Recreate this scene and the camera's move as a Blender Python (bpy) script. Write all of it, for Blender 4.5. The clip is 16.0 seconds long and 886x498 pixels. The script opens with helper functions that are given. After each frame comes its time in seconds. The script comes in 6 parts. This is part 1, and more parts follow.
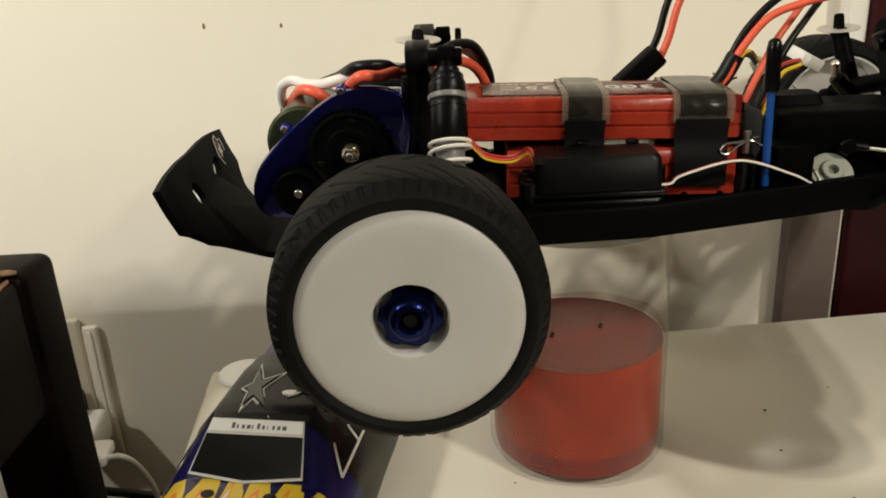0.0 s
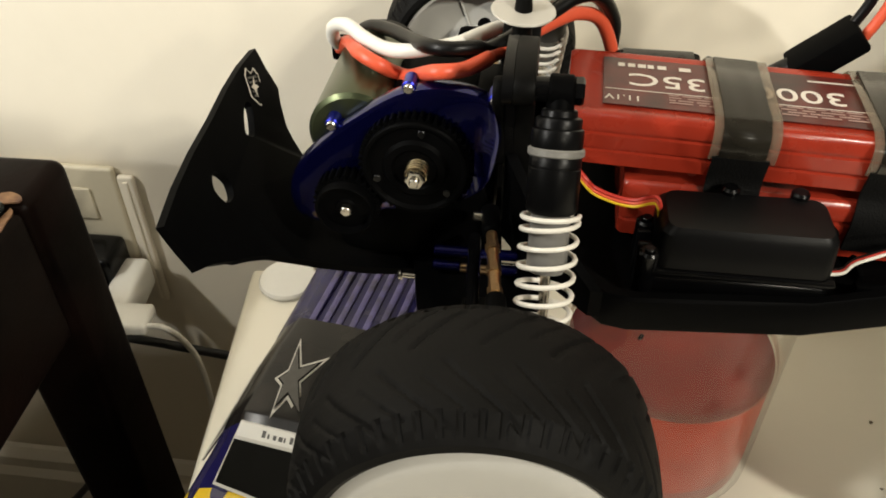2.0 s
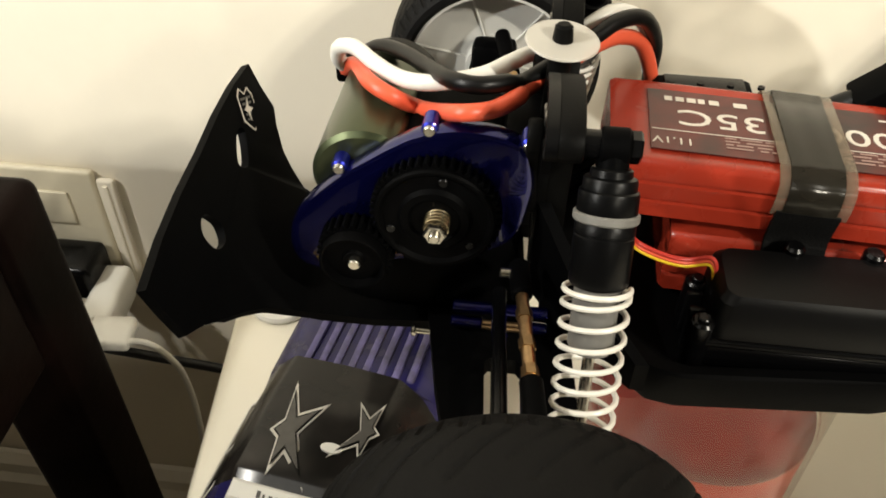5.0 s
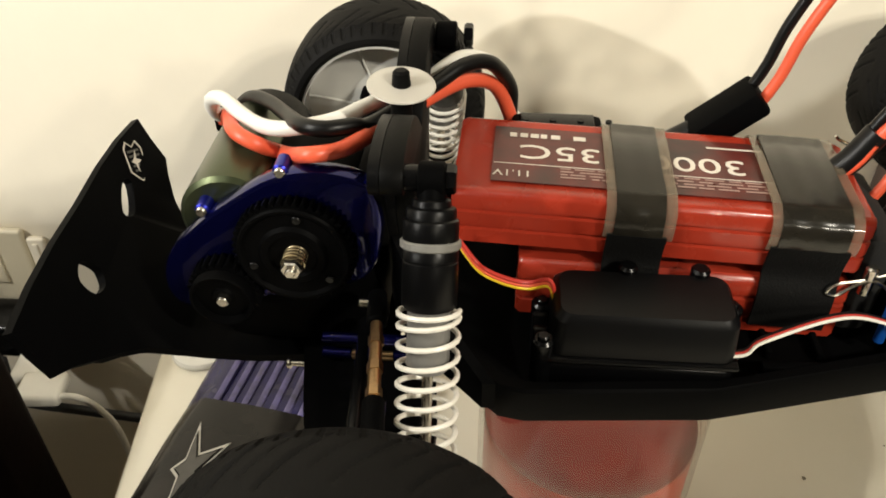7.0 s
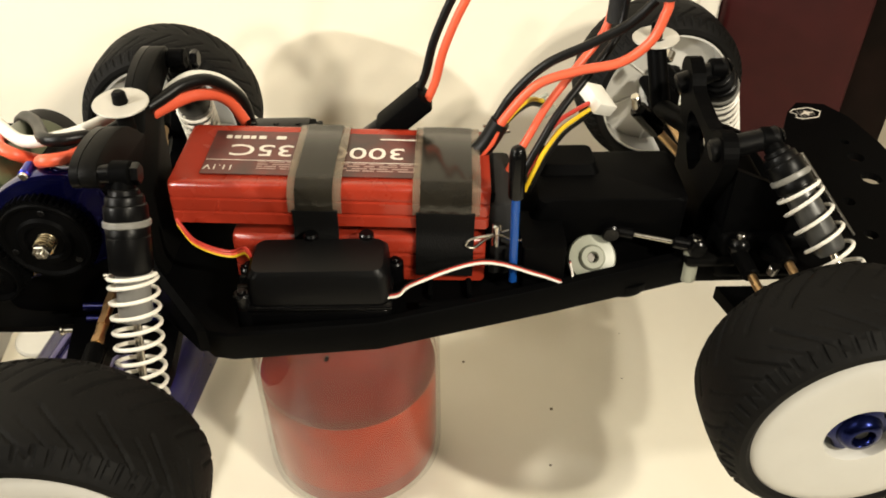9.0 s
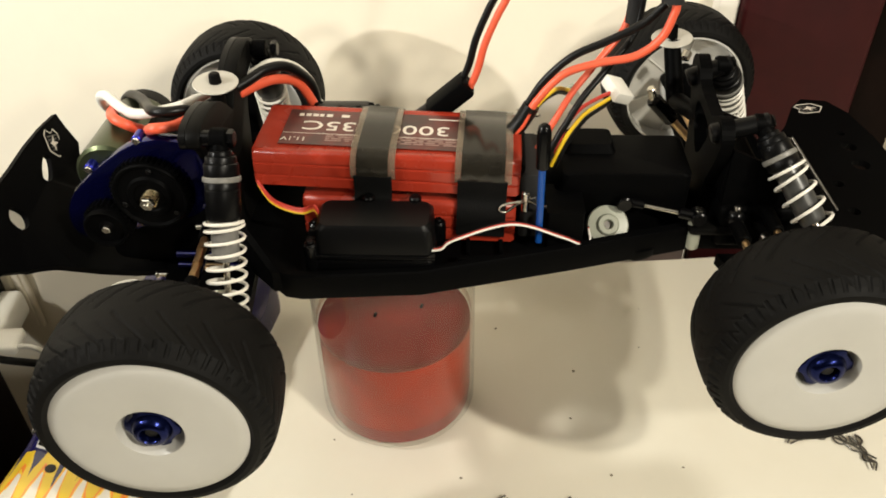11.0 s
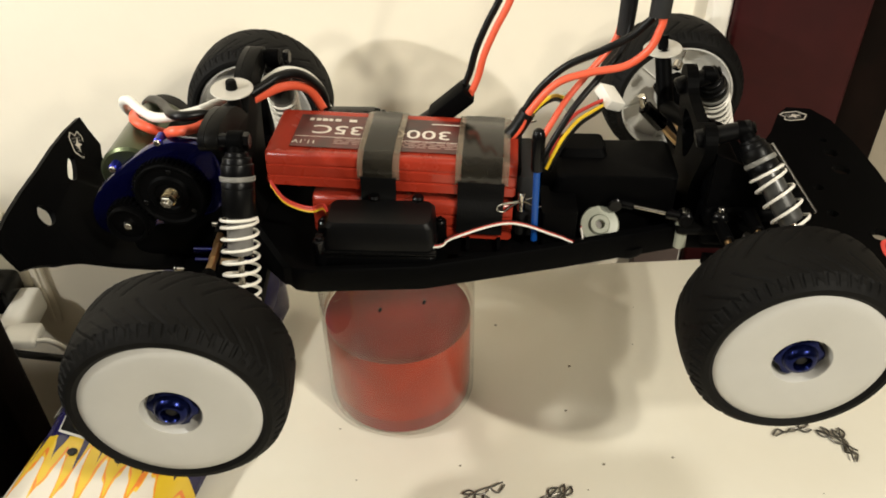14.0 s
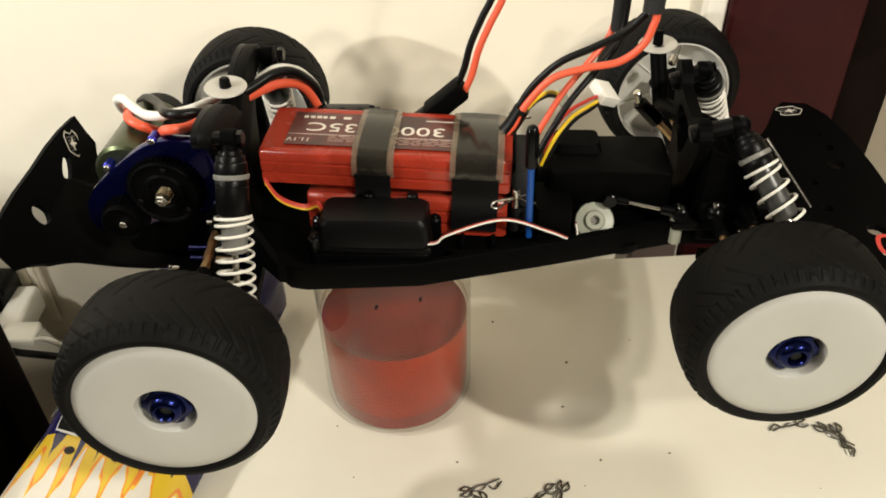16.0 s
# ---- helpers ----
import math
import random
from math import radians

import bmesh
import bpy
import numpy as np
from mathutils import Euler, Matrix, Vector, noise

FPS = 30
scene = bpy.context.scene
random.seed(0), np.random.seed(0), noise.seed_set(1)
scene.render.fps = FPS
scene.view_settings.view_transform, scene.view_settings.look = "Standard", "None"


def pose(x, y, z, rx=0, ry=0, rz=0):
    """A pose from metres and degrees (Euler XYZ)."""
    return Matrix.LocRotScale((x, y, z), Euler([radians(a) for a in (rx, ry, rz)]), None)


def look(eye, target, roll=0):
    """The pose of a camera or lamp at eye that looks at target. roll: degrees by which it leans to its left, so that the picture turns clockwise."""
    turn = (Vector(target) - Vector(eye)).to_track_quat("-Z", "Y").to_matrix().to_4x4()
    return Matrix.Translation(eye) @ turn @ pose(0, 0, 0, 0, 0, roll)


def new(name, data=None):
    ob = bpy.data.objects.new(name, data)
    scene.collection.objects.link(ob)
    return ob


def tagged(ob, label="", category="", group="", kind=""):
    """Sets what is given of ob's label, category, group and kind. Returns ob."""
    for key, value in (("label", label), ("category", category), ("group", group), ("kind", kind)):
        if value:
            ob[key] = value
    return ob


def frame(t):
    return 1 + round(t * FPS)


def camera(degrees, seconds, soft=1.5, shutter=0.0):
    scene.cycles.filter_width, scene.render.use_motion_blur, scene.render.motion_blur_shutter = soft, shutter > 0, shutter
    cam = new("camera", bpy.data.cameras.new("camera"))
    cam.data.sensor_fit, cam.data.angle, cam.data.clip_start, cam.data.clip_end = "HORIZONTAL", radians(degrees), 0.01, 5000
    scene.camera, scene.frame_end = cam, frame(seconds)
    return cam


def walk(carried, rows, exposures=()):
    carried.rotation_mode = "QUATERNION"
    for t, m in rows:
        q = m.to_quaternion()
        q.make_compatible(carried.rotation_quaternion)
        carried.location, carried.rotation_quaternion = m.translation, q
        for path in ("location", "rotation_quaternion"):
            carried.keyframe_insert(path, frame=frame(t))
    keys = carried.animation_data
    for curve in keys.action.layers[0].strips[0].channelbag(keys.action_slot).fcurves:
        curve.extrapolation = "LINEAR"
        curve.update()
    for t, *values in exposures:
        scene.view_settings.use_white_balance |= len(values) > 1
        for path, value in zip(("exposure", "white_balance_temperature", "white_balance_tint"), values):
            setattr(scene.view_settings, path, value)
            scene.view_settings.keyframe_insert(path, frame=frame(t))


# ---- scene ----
cam = camera(57.15, 16.0, soft=1.8)
PATH = [
    (0, (-0.01893, 0.18095, 0.26432), (0.0768, 2.0515, -0.4371), -3.13),
    (0.5, (-0.02006, 0.18488, 0.26578), (0.0107, 2.0453, -0.4677), -3.47),
    (0.6, (-0.02145, 0.18802, 0.27162), (-0.0057, 2.0284, -0.5111), -3.72),
    (1, (-0.00748, 0.22511, 0.30974), (-0.0332, 1.9655, -0.6753), -3.85),
    (1.5, (-0.00956, 0.26831, 0.33443), (-0.0811, 1.8559, -0.8798), -2.82),
    (2, (-0.02006, 0.31345, 0.33600), (-0.0922, 1.8317, -0.9639), -0.29),
    (2.5, (-0.03071, 0.32882, 0.34150), (-0.1263, 1.8185, -0.9895), -0.15),
    (3, (-0.03058, 0.34073, 0.34385), (-0.1415, 1.8066, -1.0122), -1.86),
    (3.5, (-0.03585, 0.35092, 0.33365), (-0.1428, 1.8113, -1.0286), -2.29),
    (6, (-0.03009, 0.35607, 0.33445), (-0.0284, 1.8783, -0.9628), 2.78),
    (6.5, (-0.02385, 0.35300, 0.34230), (-0.0877, 1.9246, -0.8930), -1.80),
    (7, (0.00506, 0.34111, 0.34035), (0.0178, 1.8949, -0.9188), -0.24),
    (7.5, (0.04134, 0.33125, 0.34293), (0.1944, 1.8517, -0.9473), 2.70),
    (8, (0.06241, 0.32081, 0.35929), (0.2233, 1.8256, -0.9483), 1.54),
    (8.5, (0.08075, 0.29908, 0.36580), (0.2290, 1.8181, -0.9267), 0.35),
    (9, (0.09146, 0.27290, 0.37716), (0.2387, 1.8191, -0.8829), -0.53),
    (9.5, (0.08887, 0.25995, 0.38133), (0.1972, 1.8156, -0.8709), -1.19),
    (12, (0.08695, 0.19401, 0.40636), (0.1317, 1.7605, -0.8363), -1.09),
    (12.5, (0.08764, 0.19294, 0.40689), (0.1309, 1.7539, -0.8427), -1.29),
    (13, (0.08821, 0.19272, 0.40801), (0.1306, 1.7570, -0.8374), -1.21),
    (13.5, (0.08826, 0.19320, 0.40896), (0.1283, 1.7576, -0.8364), -1.04),
    (14, (0.08909, 0.19211, 0.40966), (0.1281, 1.7655, -0.8244), -1.03),
    (14.5, (0.08967, 0.19245, 0.41013), (0.1336, 1.7671, -0.8221), -1.15),
    (15, (0.09076, 0.19242, 0.40887), (0.1383, 1.7673, -0.8230), -1.31),
    (15.5, (0.09136, 0.19261, 0.40978), (0.1361, 1.7620, -0.8292), -1.44),
    (16, (0.09219, 0.19241, 0.40991), (0.1285, 1.7599, -0.8317), -1.38),
]
walk(cam, [(t, look(eye, target, roll)) for t, eye, target, roll in PATH],
     exposures=[(0, -0.52, 6500, 10), (1.0, -0.51, 6500, 10), (1.5, -0.41, 6500, 10), (2.5, 0.08, 6500, 10), (3.2, 0.10, 6500, 10), (6.0, 0.04, 6500, 10), (6.5, -0.05, 6500, 10), (8.0, 0.22, 6800, 10), (9.0, 0.25, 6800, 10), (12.0, -0.03, 6500, 10), (16.0, -0.05, 6500, 10)])


# ---- light ----
world = bpy.data.worlds.new("room_dim")
scene.world = world
world.use_nodes = True
world.node_tree.nodes["Background"].inputs[0].default_value = (0.9, 0.85, 0.75, 1)
world.node_tree.nodes["Background"].inputs[1].default_value = 0.01


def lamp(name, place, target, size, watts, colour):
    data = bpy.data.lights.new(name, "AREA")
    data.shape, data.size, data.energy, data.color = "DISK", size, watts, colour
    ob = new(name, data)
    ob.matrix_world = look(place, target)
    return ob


# lamps out of view: a two-bulb one high to the right, one low behind to the right, a spot to the left cut off above the
# table, and two added fills to the left (one large, soft and high)
lamp("lamp_high_bulb", (0.74, -0.25, 1.03), (0, 0.6, 0.1), 0.04, 7.8, (1.0, 0.94, 0.80))
lamp("lamp_high_bulb", (0.80, -0.27, 0.97), (0, 0.6, 0.1), 0.04, 7.8, (1.0, 0.94, 0.80))
lamp("lamp_right", (0.633, -0.82, 0.786), (0, 0.6, 0.1), 0.08, 5.0, (1.0, 0.93, 0.76))
left_spot = bpy.data.lights.new("lamp_left", "SPOT")
left_spot.energy, left_spot.color, left_spot.shadow_soft_size = 76.0, (1.0, 0.985, 0.92), 0.025
# cone aimed upward so its lower edge keeps light off the table
left_spot.spot_size, left_spot.spot_blend = radians(98), 0.07
new("lamp_left", left_spot).matrix_world = look((-1.365, -0.158, 0.723), (-0.826, 0.612, 1.065))
# added fill, large and soft, standing in for ambient light
lamp("fill_left_soft", (-0.62, 0.0, 1.30), (0, 0.6, 0.1), 0.45, 1.5, (1.0, 0.97, 0.87))
# added fill that brightens the left strip of the table
lamp("fill_left_near", (-0.80, 0.30, 0.84), (-0.1, 0.6, 0.05), 0.06, 6.5, (1.0, 0.97, 0.88))


# ---- materials ----
def mat(name, colour, rough=0.5, metal=0.0, grain=0.0, grain_scale=300.0, bump=0.0, bump_scale=400.0, coat=0.0, spec=0.5, stain=None, stain_scale=6.0):
    """A surface with fine and coarse variation of its colour and a fine relief. Scales are cycles a metre."""
    m = bpy.data.materials.new(name)
    m.use_nodes = True
    nt = m.node_tree
    b = nt.nodes["Principled BSDF"]
    b.inputs["Base Color"].default_value = (*colour, 1)
    b.inputs["Roughness"].default_value = rough
    b.inputs["Metallic"].default_value = metal
    b.inputs["Coat Weight"].default_value = coat
    b.inputs["Specular IOR Level"].default_value = spec
    co = nt.nodes.new("ShaderNodeTexCoord")
    if grain > 0 or stain:
        n1 = nt.nodes.new("ShaderNodeTexNoise")
        n1.inputs["Scale"].default_value = grain_scale
        n1.inputs["Detail"].default_value = 5
        nt.links.new(co.outputs["Object"], n1.inputs["Vector"])
        n2 = nt.nodes.new("ShaderNodeTexNoise")
        n2.inputs["Scale"].default_value = stain_scale
        n2.inputs["Detail"].default_value = 4
        nt.links.new(co.outputs["Object"], n2.inputs["Vector"])
        mx = nt.nodes.new("ShaderNodeMix")
        mx.data_type = "RGBA"
        dark = tuple(c * (1 - grain) for c in colour)
        light = tuple(min(1, c * (1 + grain)) for c in colour)
        mx.inputs[6].default_value, mx.inputs[7].default_value = (*dark, 1), (*light, 1)
        nt.links.new(n1.outputs["Fac"], mx.inputs[0])
        out = mx.outputs[2]
        if stain:
            rp = nt.nodes.new("ShaderNodeValToRGB")
            rp.color_ramp.elements[0].position, rp.color_ramp.elements[1].position = 0.42, 0.72
            nt.links.new(n2.outputs["Fac"], rp.inputs[0])
            m2 = nt.nodes.new("ShaderNodeMix")
            m2.data_type = "RGBA"
            nt.links.new(rp.outputs[0], m2.inputs[0])
            nt.links.new(out, m2.inputs[6])
            m2.inputs[7].default_value = (*stain, 1)
            out = m2.outputs[2]
        nt.links.new(out, b.inputs["Base Color"])
        rr = nt.nodes.new("ShaderNodeMapRange")
        rr.inputs["To Min"].default_value, rr.inputs["To Max"].default_value = max(0.02, rough * 0.8), min(1, rough * 1.25)
        nt.links.new(n2.outputs["Fac"], rr.inputs["Value"])
        nt.links.new(rr.outputs[0], b.inputs["Roughness"])
    if bump > 0:
        n3 = nt.nodes.new("ShaderNodeTexNoise")
        n3.inputs["Scale"].default_value = bump_scale
        n3.inputs["Detail"].default_value = 3
        nt.links.new(co.outputs["Object"], n3.inputs["Vector"])
        bp = nt.nodes.new("ShaderNodeBump")
        bp.inputs["Strength"].default_value = 0.6
        bp.inputs["Distance"].default_value = bump
        nt.links.new(n3.outputs["Fac"], bp.inputs["Height"])
        nt.links.new(bp.outputs[0], b.inputs["Normal"])
    return m


def see_through(name, tint, gloss_rough=0.03, amount=0.9, body=None, sheen=0.032):
    """Thin clear plastic or glass: mostly transparent, with a Fresnel gloss; body adds a milky part."""
    m = bpy.data.materials.new(name)
    m.use_nodes = True
    nt = m.node_tree
    nt.nodes.remove(nt.nodes["Principled BSDF"])
    out = nt.nodes["Material Output"]
    tr = nt.nodes.new("ShaderNodeBsdfTransparent")
    tr.inputs[0].default_value = (*tint, 1)
    gl = nt.nodes.new("ShaderNodeBsdfGlossy")
    gl.inputs["Roughness"].default_value = gloss_rough
    fc = nt.nodes.new("ShaderNodeLayerWeight")
    fc.inputs[0].default_value = 0.5
    pw = nt.nodes.new("ShaderNodeMath")
    pw.operation = "POWER"
    pw.inputs[1].default_value = 4.0
    nt.links.new(fc.outputs["Facing"], pw.inputs[0])
    fr = nt.nodes.new("ShaderNodeMath")
    fr.operation = "MULTIPLY_ADD"
    fr.inputs[1].default_value, fr.inputs[2].default_value = 0.70, sheen
    nt.links.new(pw.outputs[0], fr.inputs[0])
    mx = nt.nodes.new("ShaderNodeMixShader")
    nt.links.new(fr.outputs[0], mx.inputs[0])
    src = tr.outputs[0]
    if body:
        df = nt.nodes.new("ShaderNodeBsdfDiffuse")
        df.inputs[0].default_value = (*body, 1)
        m2 = nt.nodes.new("ShaderNodeMixShader")
        m2.inputs[0].default_value = 1 - amount
        nt.links.new(tr.outputs[0], m2.inputs[1])
        nt.links.new(df.outputs[0], m2.inputs[2])
        src = m2.outputs[0]
    nt.links.new(src, mx.inputs[1])
    nt.links.new(gl.outputs[0], mx.inputs[2])
    nt.links.new(mx.outputs[0], out.inputs["Surface"])
    return m


M_WALL = mat("cream_wall_paint", (0.78, 0.72, 0.60), 0.7, grain=0.02, grain_scale=60, bump=0.00015, bump_scale=220, stain=(0.76, 0.695, 0.57), stain_scale=3)
M_DIMWALL = mat("dim_tan_wall", (0.30, 0.26, 0.20), 0.8, grain=0.03, grain_scale=60, bump=0.0006, bump_scale=220)
M_PLINTH = mat("dull_brown_board", (0.12, 0.088, 0.075), 0.6, grain=0.15, grain_scale=90, stain=(0.09, 0.064, 0.055), stain_scale=12)
M_TRIM = mat("white_trim_paint", (0.78, 0.74, 0.66), 0.45, grain=0.02, grain_scale=90)
M_TABLE = mat("white_table_laminate", (0.79, 0.75, 0.64), 0.38, grain=0.015, grain_scale=150, stain=(0.76, 0.71, 0.59), stain_scale=9)
M_FLOOR = mat("grey_brown_carpet", (0.16, 0.14, 0.115), 0.95, grain=0.5, grain_scale=500, bump=0.003, bump_scale=600)
M_CEIL = mat("ceiling_paint", (0.5, 0.47, 0.42), 0.8, grain=0.02)
M_MAROON = mat("dark_red_stained_wood", (0.034, 0.0046, 0.0050), 0.5, spec=0.15, grain=0.35, grain_scale=70, stain=(0.022, 0.0036, 0.0042), stain_scale=9)
M_WOOD = mat("dark_walnut_varnish", (0.0032, 0.0016, 0.0012), 0.4, spec=0.045, grain=0.35, grain_scale=120, bump=0.0003, bump_scale=150, stain=(0.0062, 0.0027, 0.0020), stain_scale=22)
M_RAWWOOD = mat("worn_bare_wood", (0.21, 0.11, 0.05), 0.7, grain=0.5, grain_scale=300, stain=(0.06, 0.025, 0.015), stain_scale=90)
M_BLACK = mat("black_moulded_plastic", (0.0016, 0.0016, 0.0017), 0.5, spec=0.022, grain=0.25, grain_scale=700, bump=0.00008, bump_scale=1500)
M_BLACKGLOSS = mat("black_glossy_plastic", (0.0018, 0.0018, 0.0020), 0.24, spec=0.2, grain=0.2, grain_scale=300)
M_SATIN = mat("satin_black_plastic", (0.0024, 0.0024, 0.0026), 0.36, spec=0.14, grain=0.25, grain_scale=600, bump=0.00005, bump_scale=1500)
M_GREYPLASTIC = mat("dark_grey_nylon", (0.0030, 0.0029, 0.0027), 0.5, spec=0.06, grain=0.25, grain_scale=600, bump=0.00008, bump_scale=1500)
M_RUBBER = mat("black_tyre_rubber", (0.0036, 0.0034, 0.0032), 0.62, spec=0.10, grain=0.3, grain_scale=500, bump=0.00015, bump_scale=900, stain=(0.0056, 0.0053, 0.005), stain_scale=60)
M_DISH = mat("white_nylon_wheel", (0.48, 0.47, 0.44), 0.42, grain=0.015, grain_scale=200, stain=(0.455, 0.445, 0.415), stain_scale=40)
M_DISHIN = mat("grey_white_wheel_inside", (0.68, 0.67, 0.63), 0.4, grain=0.05, grain_scale=150, stain=(0.58, 0.57, 0.53), stain_scale=60)
M_BLUE = mat("blue_anodised_aluminium", (0.012, 0.017, 0.26), 0.34, 0.8, grain=0.15, grain_scale=900, coat=0.4)
M_BLUEFACE = mat("dark_blue_anodised_face", (0.0040, 0.0052, 0.085), 0.24, 0.9, grain=0.15, grain_scale=900, coat=0.7)
M_BLUENUT = mat("blue_anodised_nut", (0.005, 0.009, 0.060), 0.22, 0.9, grain=0.2, grain_scale=900)
M_RED = mat("red_battery_shell", (0.30, 0.028, 0.013), 0.26, spec=0.35, grain=0.10, grain_scale=250, bump=0.00008, bump_scale=300, coat=0.12, stain=(0.25, 0.022, 0.010), stain_scale=40)
M_LABEL = mat("printed_battery_label", (0.085, 0.014, 0.011), 0.3, grain=0.45, grain_scale=160, stain=(0.022, 0.012, 0.011), stain_scale=70)
M_PRINT = mat("pale_print", (0.62, 0.57, 0.50), 0.4, grain=0.03)
M_PRINTDIM = mat("dim_print", (0.30, 0.20, 0.17), 0.4, grain=0.05)
M_STRAP = mat("black_hook_strap", (0.003, 0.003, 0.003), 0.6, spec=0.12, grain=0.4, grain_scale=1600, bump=0.0004, bump_scale=1400)
M_TAPE = mat("smoky_clear_tape_over_strap", (0.015, 0.013, 0.0095), 0.18, spec=0.38, grain=0.35, grain_scale=130, bump=0.00015, bump_scale=70, coat=0.0, stain=(0.010, 0.009, 0.007), stain_scale=60)
M_TAPEEDGE = see_through("clear_tape_edge", (0.86, 0.80, 0.72), 0.12, 0.70, (0.24, 0.20, 0.15))
M_WIREK = mat("black_silicone_wire", (0.003, 0.003, 0.003), 0.38, spec=0.22, grain=0.2, grain_scale=500)
M_WIREO = mat("orange_red_silicone_wire", (0.68, 0.095, 0.042), 0.42, grain=0.08, grain_scale=400)
M_WIREW = mat("white_silicone_wire", (0.72, 0.70, 0.64), 0.42, grain=0.04, grain_scale=400)
M_WIREY = mat("yellow_thin_wire", (0.75, 0.50, 0.02), 0.4, grain=0.05)
M_SLEEVE = mat("black_cloth_sleeve", (0.005, 0.005, 0.005), 0.85, grain=0.5, grain_scale=2500, bump=0.0003, bump_scale=1800)
M_STEEL = mat("bright_steel", (0.55, 0.52, 0.46), 0.24, 1.0, grain=0.15, grain_scale=700)
M_DARKSTEEL = mat("dark_steel", (0.20, 0.19, 0.175), 0.3, 1.0, grain=0.2, grain_scale=700)
M_BRASS = mat("brassy_turnbuckle", (0.50, 0.33, 0.17), 0.34, 1.0, grain=0.25, grain_scale=600)
M_CHAMPAGNE = mat("pale_gold_steel", (0.62, 0.52, 0.34), 0.22, 1.0, grain=0.12, grain_scale=700)
M_OLIVE = mat("olive_motor_can", (0.066, 0.078, 0.042), 0.30, 0.8, spec=0.3, grain=0.06, grain_scale=300)
M_SPRING = mat("white_spring_paint", (0.78, 0.75, 0.68), 0.35, grain=0.04, grain_scale=600)
M_SHOCKGREY = mat("grey_shock_body", (0.16, 0.155, 0.145), 0.4, grain=0.12, grain_scale=500)
M_SHOCKDARK = mat("dark_grey_shock_body", (0.045, 0.045, 0.043), 0.35, grain=0.12, grain_scale=500)
M_COLLAR = mat("light_grey_collar", (0.17, 0.165, 0.15), 0.45, grain=0.06)
M_NYLONW = mat("milky_white_nylon", (0.31, 0.32, 0.26), 0.35, grain=0.05, grain_scale=300)
M_DISCW = see_through("translucent_washer", (0.85, 0.83, 0.77), 0.35, 0.40, (0.62, 0.59, 0.53))
M_BLUETIE = mat("blue_plastic_tube", (0.003, 0.055, 0.26), 0.38, grain=0.08)
M_WAXSIDE = mat("paler_red_wax", (0.33, 0.036, 0.013), 0.45, spec=0.3, grain=0.3, grain_scale=60, stain=(0.23, 0.020, 0.008), stain_scale=24)
M_WAX = mat("red_candle_wax", (0.21, 0.013, 0.007), 0.35, spec=0.4, grain=0.15, grain_scale=60, stain=(0.13, 0.007, 0.004), stain_scale=30)
M_GLASS = see_through("clear_jar_glass", (0.975, 0.975, 0.96), 0.03, sheen=0.022)
M_RIM = see_through("thick_glass_rim", (0.60, 0.59, 0.56), 0.05, 0.5, (0.24, 0.23, 0.21))
M_FILM = see_through("waxy_film_inside_glass", (0.95, 0.84, 0.78), 0.25, 0.94, (0.50, 0.12, 0.08))
M_WICK = mat("burnt_wick", (0.01, 0.008, 0.007), 0.9, grain=0.3)
M_SHELLBLUE = mat("purple_blue_shell_paint", (0.011, 0.009, 0.065), 0.25, spec=0.3, grain=0.2, grain_scale=200, stain=(0.018, 0.016, 0.05), stain_scale=60)
M_SHELLRIB = mat("pale_purple_rib_paint", (0.115, 0.100, 0.23), 0.3, spec=0.3, grain=0.35, grain_scale=160, stain=(0.05, 0.045, 0.06), stain_scale=110)
M_SHELLDARK = mat("black_window_film", (0.007, 0.007, 0.0063), 0.10, spec=0.2, grain=0.3, grain_scale=120)
M_ROOF = mat("smoky_black_roof", (0.010, 0.009, 0.008), 0.2, spec=0.25, grain=0.35, grain_scale=120, stain=(0.018, 0.015, 0.013), stain_scale=70)
M_SILVER = mat("silver_outline", (0.56, 0.53, 0.47), 0.35, grain=0.05)
M_STARGREY = mat("grey_star_fill", (0.075, 0.07, 0.062), 0.3, grain=0.25, grain_scale=300)
M_WHITEPL = mat("white_plastic", (0.72, 0.70, 0.64), 0.4, grain=0.03, grain_scale=200)
M_BEIGEPL = mat("ivory_plastic", (0.66, 0.60, 0.46), 0.45, grain=0.03, grain_scale=200)
# tint set near black to keep lamp light off the wall below
M_GLASSTOP = see_through("darkened_green_glass", (0.06, 0.075, 0.068), 0.03, 0.90, (0.32, 0.37, 0.34))
M_REDLOGO = mat("red_print", (0.55, 0.05, 0.04), 0.4, grain=0.05)
M_SPECK = mat("dark_crumb", (0.20, 0.17, 0.12), 0.9, grain=0.4)
M_WIRESLIM = mat("thin_red_wire", (0.42, 0.03, 0.02), 0.4, grain=0.05)
M_BEARD = mat("black_cable", (0.012, 0.012, 0.012), 0.5, grain=0.2, grain_scale=300)


